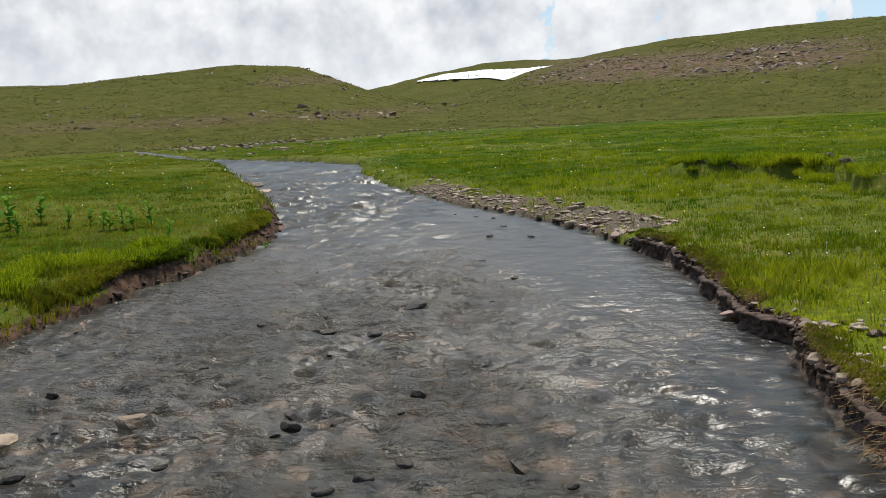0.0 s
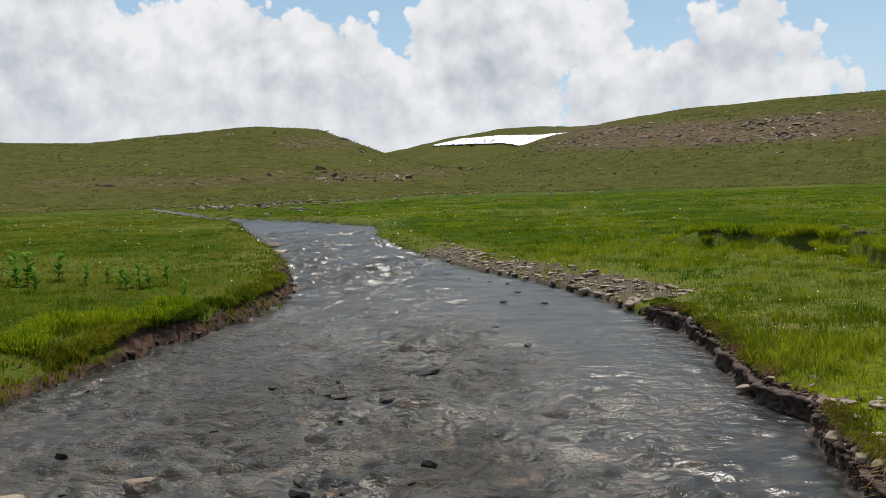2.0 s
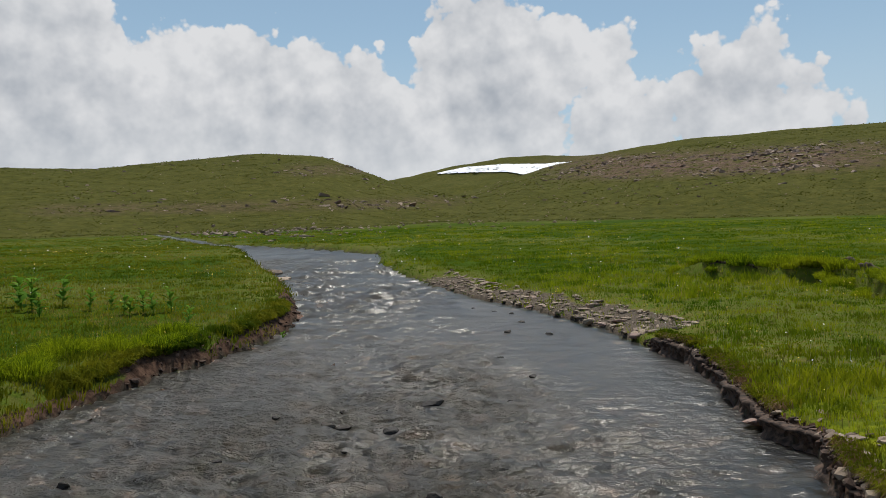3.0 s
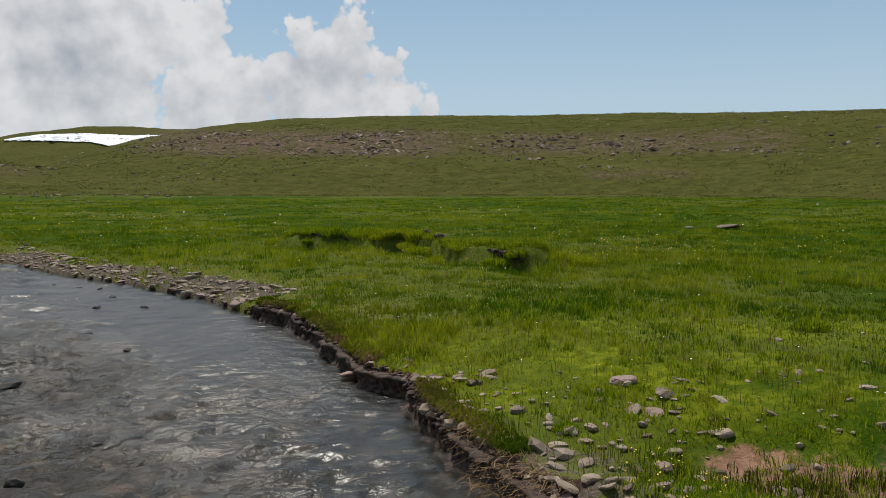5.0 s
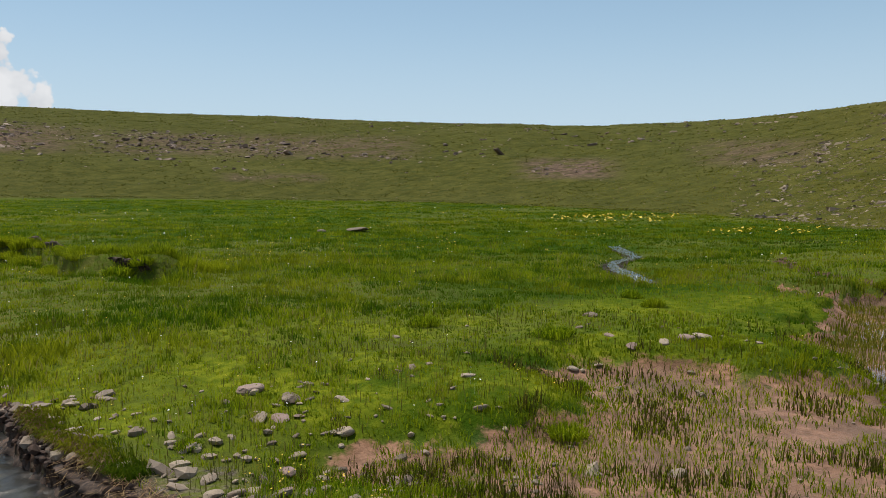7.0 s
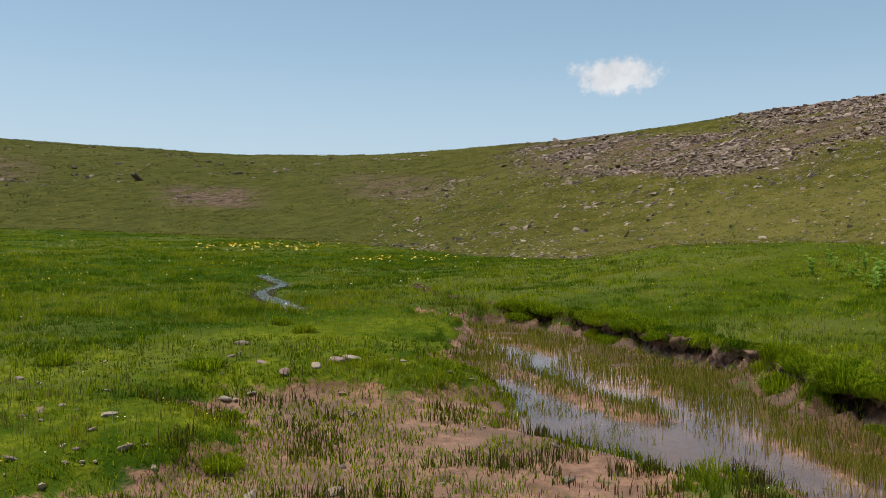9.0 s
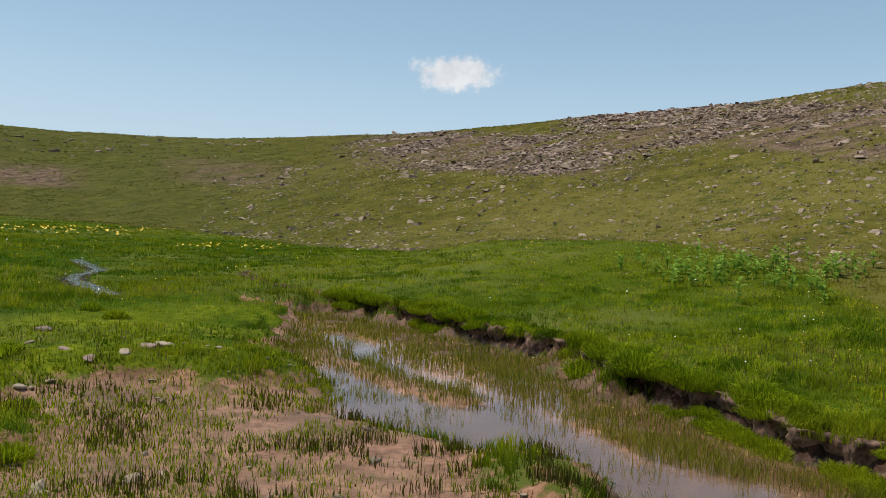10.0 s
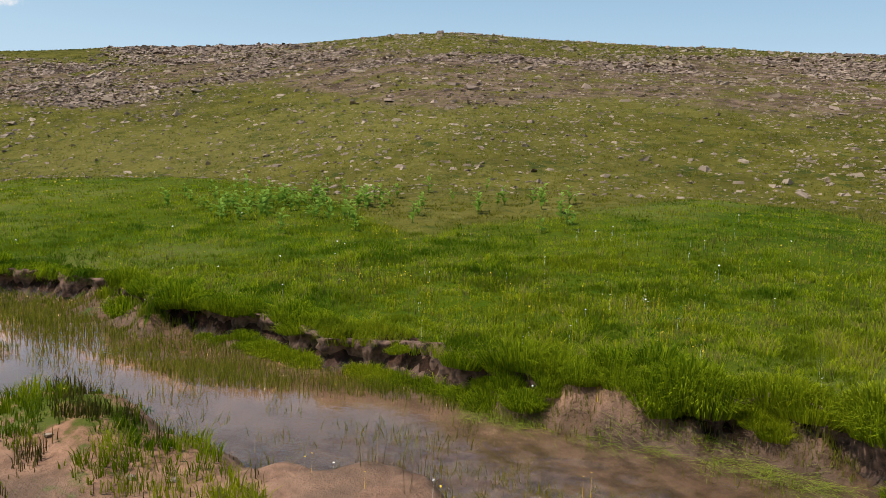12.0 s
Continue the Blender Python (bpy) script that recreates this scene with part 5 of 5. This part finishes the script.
def rubble(name, x, y, z, size, mat, label, flat=(0.35, 0.8), rounded=False):
    """Many rocks, each a bent block or a worn lump, as one field."""
    n = len(x)
    if rounded:
        form, faces = round_form()
        v = form[None] * (1 + rng.uniform(-0.16, 0.16, (n, len(form), 1)))
        lump = rng.normal(0, 1, (n, 3, 3))
        lump /= np.linalg.norm(lump, axis=-1, keepdims=True)
        reach = np.einsum("nvk,njk->nvj", v, lump).max(-1, keepdims=True)
        v = v * np.clip(0.36 / np.maximum(reach, 1e-3), 0.62, 1.1)
    else:
        form = np.array([[-1, -1, -1], [1, -1, -1], [1, 1, -1], [-1, 1, -1], [-1, -1, 1], [1, -1, 1], [1, 1, 1], [-1, 1, 1]], float) * 0.5
        faces = np.array([[3, 2, 1, 0], [4, 5, 6, 7], [0, 1, 5, 4], [1, 2, 6, 5], [2, 3, 7, 6], [3, 0, 4, 7]])
        v = form[None] * (1 + rng.uniform(-0.42, 0.3, (n, 8, 3)))
        v[:, 4:, :2] *= rng.uniform(0.45, 0.95, (n, 1, 1))
    v = v * np.stack([size * rng.uniform(0.8, 1.5, n), size * rng.uniform(0.6, 1.0, n), size * rng.uniform(*flat, n)], -1)[:, None]
    a, b = rng.uniform(0, 2 * np.pi, n), rng.normal(0, 0.25, n)
    c, s = np.cos(a)[:, None], np.sin(a)[:, None]
    px, py, pz = v[..., 0], v[..., 1], v[..., 2] + v[..., 0] * np.tan(b)[:, None]
    v = np.stack([px * c - py * s + x[:, None], px * s + py * c + y[:, None], pz + z[:, None]], -1)
    f = ((np.arange(n) * len(form))[:, None, None] + faces[None]).reshape(-1, faces.shape[1])
    ob = new(name, mesh_of(name, v.reshape(-1, 3), f, [mat], None, False))
    return tagged(ob, label, "rocks", kind="stuff")


def make_rubble():
    x, y, r = scatter(90000, -30, 152, 30, 420)
    g = land(x, y)
    s = scree_at(g["az"], g["r"], g["z"], x, y) * g["hill"]
    patchy = step(fractal(x * 0.09, y * 0.09, 131, 4), 0.36, 0.6)
    m = rng.random(len(x)) < s * patchy * np.where(g["az"] > 75, 0.15, 0.14)
    size = np.clip(rng.lognormal(-1.15, 0.5, len(x)), 0.12, 1.3) * np.clip(r / 110, 0.6, 2.0)
    rubble("hill_rubble", x[m], y[m], g["z"][m] + 0.05, size[m], HILLROCK, "bands of grey and reddish broken rock across the hillsides", (0.2, 0.5))
    m = (rng.random(len(x)) < 0.06) & (g["hill"] > 0.5)
    rubble("slope_stones", x[m], y[m], g["z"][m] + 0.02, size[m] * 0.36, STONE, "scattered pale stones lying on the hill turf", (0.25, 0.5))
    x, y, r = scatter(95000, 77, 152, 62, 150)
    g = land(x, y)
    s = scree_at(g["az"], g["r"], g["z"], x, y) * g["hill"]
    m = rng.random(len(x)) < s * step(fractal(x * 0.16, y * 0.16, 131, 4), 0.34, 0.56) * 0.9
    rubble("slope_rubble", x[m], y[m], g["z"][m] + 0.02, np.clip(rng.lognormal(-1.3, 0.5, m.sum()), 0.12, 1.1) * np.clip(r[m] / 95, 0.7, 1.3), HILLROCK, "weathered grey and pinkish rocks strewn across the near slope", (0.14, 0.36))
    x, y, r = scatter(60000, -26, 78, 150, 400)
    g = land(x, y)
    s = scree_at(g["az"], g["r"], g["z"], x, y) * g["hill"]
    m = (g["hill"] > 0.4) & (rng.random(len(x)) < np.maximum(s * step(fractal(x * 0.05, y * 0.05, 137, 4), 0.36, 0.58) * 0.5, 0.035 * step(fractal(x * 0.03, y * 0.03, 139, 4), 0.42, 0.6)))
    rubble("far_rubble", x[m], y[m], g["z"][m] + 0.05, np.clip(rng.lognormal(-0.6, 0.55, m.sum()), 0.25, 2.0), HILLROCK, "dark reddish broken rock on the far hillside", (0.15, 0.4))
    # the rocky lip of the near hilltop
    az = np.radians(rng.normal(119.0, 3.4, 130))
    r = rng.normal(117.5, 1.2, 130)
    x, y = r * np.sin(az), r * np.cos(az)
    g = land(x, y)
    rubble("crest_rocks", x, y, g["z"] - 0.04, rng.uniform(0.4, 1.1, 130), HILLROCK, "dark rock ledge along the top of the hill", (0.14, 0.24))
    # boulder field by the upper stream
    az = np.radians(np.concatenate([rng.normal(-13, 4.5, 230), rng.uniform(-22, 10, 130)]))
    r = np.concatenate([rng.normal(108, 13, 230), rng.normal(128, 14, 130)])
    x, y = r * np.sin(az), r * np.cos(az)
    g = land(x, y)
    m = g["d"] > 1
    rubble("valley_boulders", x[m], y[m], g["z"][m] + 0.05, np.clip(rng.lognormal(-1.0, 0.45, m.sum()), 0.2, 1.2), HILLROCK, "dark boulders strewn beside the upper stream", (0.35, 0.7), True)
    # cobbles of the stream bed
    x, y = rng.uniform(-5.2, 3.4, 9000), 3.2 + 24 * rng.random(9000) ** 1.5
    g = land(x, y)
    m = (g["d"] < -0.35) & (rng.random(len(x)) < 0.35 + 0.65 * step(fractal(x * 0.5, y * 0.5, 191, 3), 0.4, 0.6))
    rubble("bed_cobbles", x[m], y[m], g["z"][m] + 0.015, np.clip(rng.lognormal(-2.35, 0.45, m.sum()), 0.04, 0.24), BEDSTONE, "brown, red and grey cobbles on the stream bed", (0.35, 0.75), True)
    # small stones half sunk in the hill turf
    x, y, r = scatter(50000, 72, 152, 24, 110)
    g = land(x, y)
    m = (g["hill"] > 0.5) & (rng.random(len(x)) < 0.3 + 0.5 * step(fractal(x * 0.2, y * 0.2, 161, 3), 0.45, 0.65))
    rubble("turf_stones", x[m], y[m], g["z"][m] - 0.01, np.clip(rng.lognormal(-2.35, 0.6, m.sum()), 0.04, 0.6) * np.clip(r[m] / 45, 0.8, 2), STONE, "countless small stones half sunk in the hill turf", (0.25, 0.5))
    # small stones on the bare ground between stream and mud
    x, y = rng.uniform(2.6, 10.5, 2600), rng.uniform(-1.5, 6.5, 2600)
    g = land(x, y)
    near = np.hypot((x - 4.0) / 1.6, (y - 4.2) / 1.5)
    m = (g["d"] > 0.1) & (g["e"] < 0) & (g["wet"] > 0.2) & (rng.random(len(x)) < 0.05 + 0.35 * np.exp(-near**2))
    rubble("ground_pebbles", x[m], y[m], g["z"][m] + 0.005, np.clip(rng.lognormal(-2.8, 0.45, m.sum()), 0.025, 0.14), STONE, "small pale stones scattered over mud and thin grass", (0.3, 0.6), True)
    # crumbled clods along the raw banks
    y = rng.uniform(3.2, 14.0, 900)
    p = settle(np.stack([np.interp(y, np.array(RIVER_RIGHT)[:, 1], np.array(RIVER_RIGHT)[:, 0]), y], -1), "d", 0.05)
    x, y = p[:, 0] + np.abs(rng.normal(0, 0.13, 900)) - 0.03, p[:, 1]
    g = land(x + 0.07, y)
    rubble("bank_clods", x, y, np.maximum(g["z"] - rng.uniform(0.0, 0.12, 900), 0.01), np.clip(rng.lognormal(-3.0, 0.45, 900), 0.025, 0.12), EARTH, "crumbled dark earth clods along the cut bank", (0.5, 1.0), True)
    y = rng.uniform(11.2, 22.0, 320)
    x = np.interp(y, np.array(RIVER_LEFT)[::-1, 1], np.array(RIVER_LEFT)[::-1, 0]) - rng.uniform(-0.02, 0.45, 320)
    g = land(x, y)
    rubble("left_clods", x, y, np.maximum(g["z"], 0.01), np.clip(rng.lognormal(-2.9, 0.5, 320), 0.02, 0.16), EARTH, "crumbled brown earth clods on the left bank", (0.4, 0.8), True)
    # small shingle
    x, y = rng.uniform(-3.5, 5.5, 9000), rng.uniform(2.6, 36, 9000)
    g = land(x, y)
    m = (g["d"] > 0.04) & (x > -0.6 - 0.09 * y) & (((g["bar"] > 0.4) & (g["d"] < 1.2)) | ((y < 7.2) & (g["d"] < 1.0) & (rng.random(len(x)) < 0.8)))
    rubble("shingle", x[m], y[m], g["z"][m] + 0.01, np.clip(rng.lognormal(-2.6, 0.5, m.sum()), 0.03, 0.2), STONE, "small grey and reddish shingle along the stream", (0.3, 0.6), True)


BEDSTONE = stone_material("bed_stone", (0.014, 0.012, 0.009), (0.20, 0.120, 0.070), (0.070, 0.058, 0.022), 0.3)
make_rubble()


# snow left on the far hill
def make_snow():
    u, v = np.meshgrid(np.linspace(0, 1, 90), np.linspace(0, 1, 24), indexing="ij")
    az = -1.35 + 9.6 * u
    top = np.interp(u, [0, 0.2, 0.45, 0.62, 0.8, 1], [3.25, 3.62, 3.75, 3.72, 3.70, 3.78])
    low = np.interp(u, [0, 0.25, 0.5, 0.62, 0.85, 1], [3.18, 3.24, 3.20, 2.98, 3.26, 3.72])
    want = low + (top - low) * v + 0.05 * (fractal(u * 14, v * 3, 141, 3) - 0.5)
    r = np.full(az.shape, 500.0)
    for _ in range(30):
        a = np.radians(az)
        z = land((r * np.sin(a)).ravel(), (r * np.cos(a)).ravel())["z"].reshape(az.shape)
        el = np.degrees(np.arctan2(z - EYE, r))
        r = np.clip(r + (want - el) * 55, 360, 636)
    a = np.radians(az)
    x, y = r * np.sin(a), r * np.cos(a)
    z = land(x.ravel(), y.ravel())["z"].reshape(az.shape) + 0.9
    ob = new("snow_patch", mesh_of("snow_patch", np.dstack([x, y, z]).reshape(-1, 3), grid_faces(90, 24), [SNOW]))
    return tagged(ob, "long white snow patch lingering below the far hilltop", "snow patch")


make_snow()


# flowers: small five-sided heads on thin stalks
def flowers(name, x, y, z, high, size, mat, label):
    n = len(x)
    k = 5
    ang = np.linspace(0, 2 * np.pi, k, endpoint=False)
    tilt = rng.normal(0, 0.35, (n, 2))
    rx, ry = np.cos(ang)[None] * size[:, None] / 2, np.sin(ang)[None] * size[:, None] / 2
    v = np.empty((n, k + 4, 3))
    v[:, :k, 0], v[:, :k, 1] = x[:, None] + rx, y[:, None] + ry
    v[:, :k, 2] = (z + high)[:, None] + rx * tilt[:, :1] + ry * tilt[:, 1:] + size[:, None] * 0.15
    v[:, k] = np.stack([x, y, z + high], -1)
    v[:, k + 1] = np.stack([x - 0.002, y, z], -1)
    v[:, k + 2] = np.stack([x + 0.002, y, z], -1)
    v[:, k + 3] = np.stack([x, y, z + high], -1)
    tri = [[j, (j + 1) % k, k] for j in range(k)] + [[k + 1, k + 2, k + 3]]
    f = ((np.arange(n) * (k + 4))[:, None, None] + np.array(tri)[None]).reshape(-1, 3)
    ob = new(name, mesh_of(name, v.reshape(-1, 3), f, [mat], None, False))
    return tagged(ob, label, "flowers", kind="stuff")


def make_flowers():
    x, y, r = scatter(60000, -32, 150, 4, 75)
    g = land(x, y)
    open_land = (g["d"] > 0.5) & (g["hill"] < 0.4) & (g["mud"] < 0.5) & (g["wet"] > 0)
    patch = step(fractal(x * 0.16, y * 0.35, 151, 3), 0.56, 0.7)
    gold = (np.abs(g["az"] - 69) < 9) & (np.abs(r - 51) < 11) & (fractal(x * 0.1, y * 0.25, 155, 3) > 0.5)
    m = open_land & (rng.random(len(x)) < 0.02 + 0.16 * patch + 0.75 * gold)
    flowers("yellow_flowers", x[m], y[m], g["z"][m], rng.uniform(0.08, 0.2, m.sum()), (0.014 + 0.014 * gold[m]) * np.maximum(1, r[m] / 9), YELLOW, "small yellow wildflowers scattered through the grass")
    m = open_land & (rng.random(len(x)) < 0.016)
    flowers("white_flowers", x[m], y[m], g["z"][m], rng.uniform(0.08, 0.2, m.sum()), 0.018 * np.maximum(1, r[m] / 9), WHITE, "small white wildflowers in the meadow grass")


make_flowers()


# broad-leaved plants
def leaf_mesh(seed, long, wide):
    """A pointed leaf with a folded midrib, arching outward."""
    rows = 6
    verts, faces = [], []
    for k in range(rows):
        t = k / (rows - 1)
        w = wide * math.sin(math.pi * (0.08 + 0.92 * t) ** 0.8) * 0.5 + 0.001
        out, up = long * (t - 0.18 * t * t), long * (0.75 * t - 0.55 * t * t)
        verts += [(out, -w, up + 0.25 * w), (out, 0, up), (out, w, up + 0.25 * w)]
    for k in range(rows - 1):
        for j in (0, 1):
            a = 3 * k + j
            faces.append((a, a + 1, a + 4, a + 3))
    return mesh_of("leaf", verts, faces, [LEAF], dict(tint=np.full(len(verts), (seed * 0.37) % 0.8)), True)


def stem_mesh(high, thick):
    ring = 6
    verts, faces = [], []
    for k in range(5):
        t = k / 4
        for j in range(ring):
            a = 2 * math.pi * j / ring
            rad = thick * (1 - 0.7 * t)
            verts.append((rad * math.cos(a) + 0.04 * high * t * t, rad * math.sin(a), high * t))
    for k in range(4):
        for j in range(ring):
            a, b = k * ring + j, k * ring + (j + 1) % ring
            faces.append((a, b, b + ring, a + ring))
    return mesh_of("stem", verts, faces, [LEAF], dict(tint=np.full(len(verts), 0.2)), True)


LEAVES = [leaf_mesh(k, l, w) for k, (l, w) in enumerate(((0.24, 0.10), (0.21, 0.09), (0.15, 0.065)))]
STEM = stem_mesh(0.42, 0.010)
PALE = [me.copy() for me in LEAVES] + [STEM.copy()]
for me in PALE:
    me.materials[0] = PALELEAF


def plant(x, y, size, label, group, leaves=9, forms=None):
    forms = forms or LEAVES + [STEM]
    root = new("broadleaf_plant")
    g = land(np.array([x]), np.array([y]))
    part("stem", forms[3], root)
    for k in range(leaves):
        t = (k + 0.5) / leaves
        leaf = part("leaf", forms[0 if t < 0.4 else 1 if t < 0.75 else 2], root)
        leaf.matrix_local = pose(0.04 * 0.42 * t * t, 0, 0.05 + 0.36 * t, float(rng.uniform(-12, 12)), float(rng.uniform(-25, 15)), k * 137.5 + float(rng.uniform(-20, 20)))
    root.matrix_world = pose(x, y, float(g["z"][0]) - 0.01, float(rng.normal(0, 5)), float(rng.normal(0, 5)), float(rng.uniform(0, 360))) @ Matrix.Scale(size, 4)
    return tagged(root, label, "plant", group)


for x, y, size in ((-9.5, 17.6, 1.5), (-9.9, 17.9, 1.2), (-9.2, 18.4, 1.3), (-8.3, 17.8, 0.9), (-8.0, 18.2, 0.8), (-7.2, 17.0, 0.9), (-6.9, 17.3, 1.0), (-6.6, 17.1, 0.9), (-7.0, 16.8, 0.8), (-6.35, 17.5, 1.1), (-5.2, 15.1, 0.7), (-3.6, 16.0, 0.4), (-10.4, 18.7, 1.4), (-8.8, 16.6, 1.0)):
    plant(x, y, 1.25 * size, "leafy green broad-leaved plant standing above the bank grass", "broad-leaved plants on the bank")
a = np.radians(np.concatenate([rng.normal(109, 4.0, 70), rng.uniform(110, 131, 30)]))
b = np.concatenate([rng.normal(21.5, 2.4, 70), rng.normal(20, 2.0, 30)])
for k in range(len(a)):
    plant(float(b[k] * math.sin(a[k])), float(b[k] * math.cos(a[k])), float(rng.uniform(0.8, 1.35)), "pale green broad-leaved plant at the edge of the meadow", "broad-leaved plants below the hill", 7, PALE)
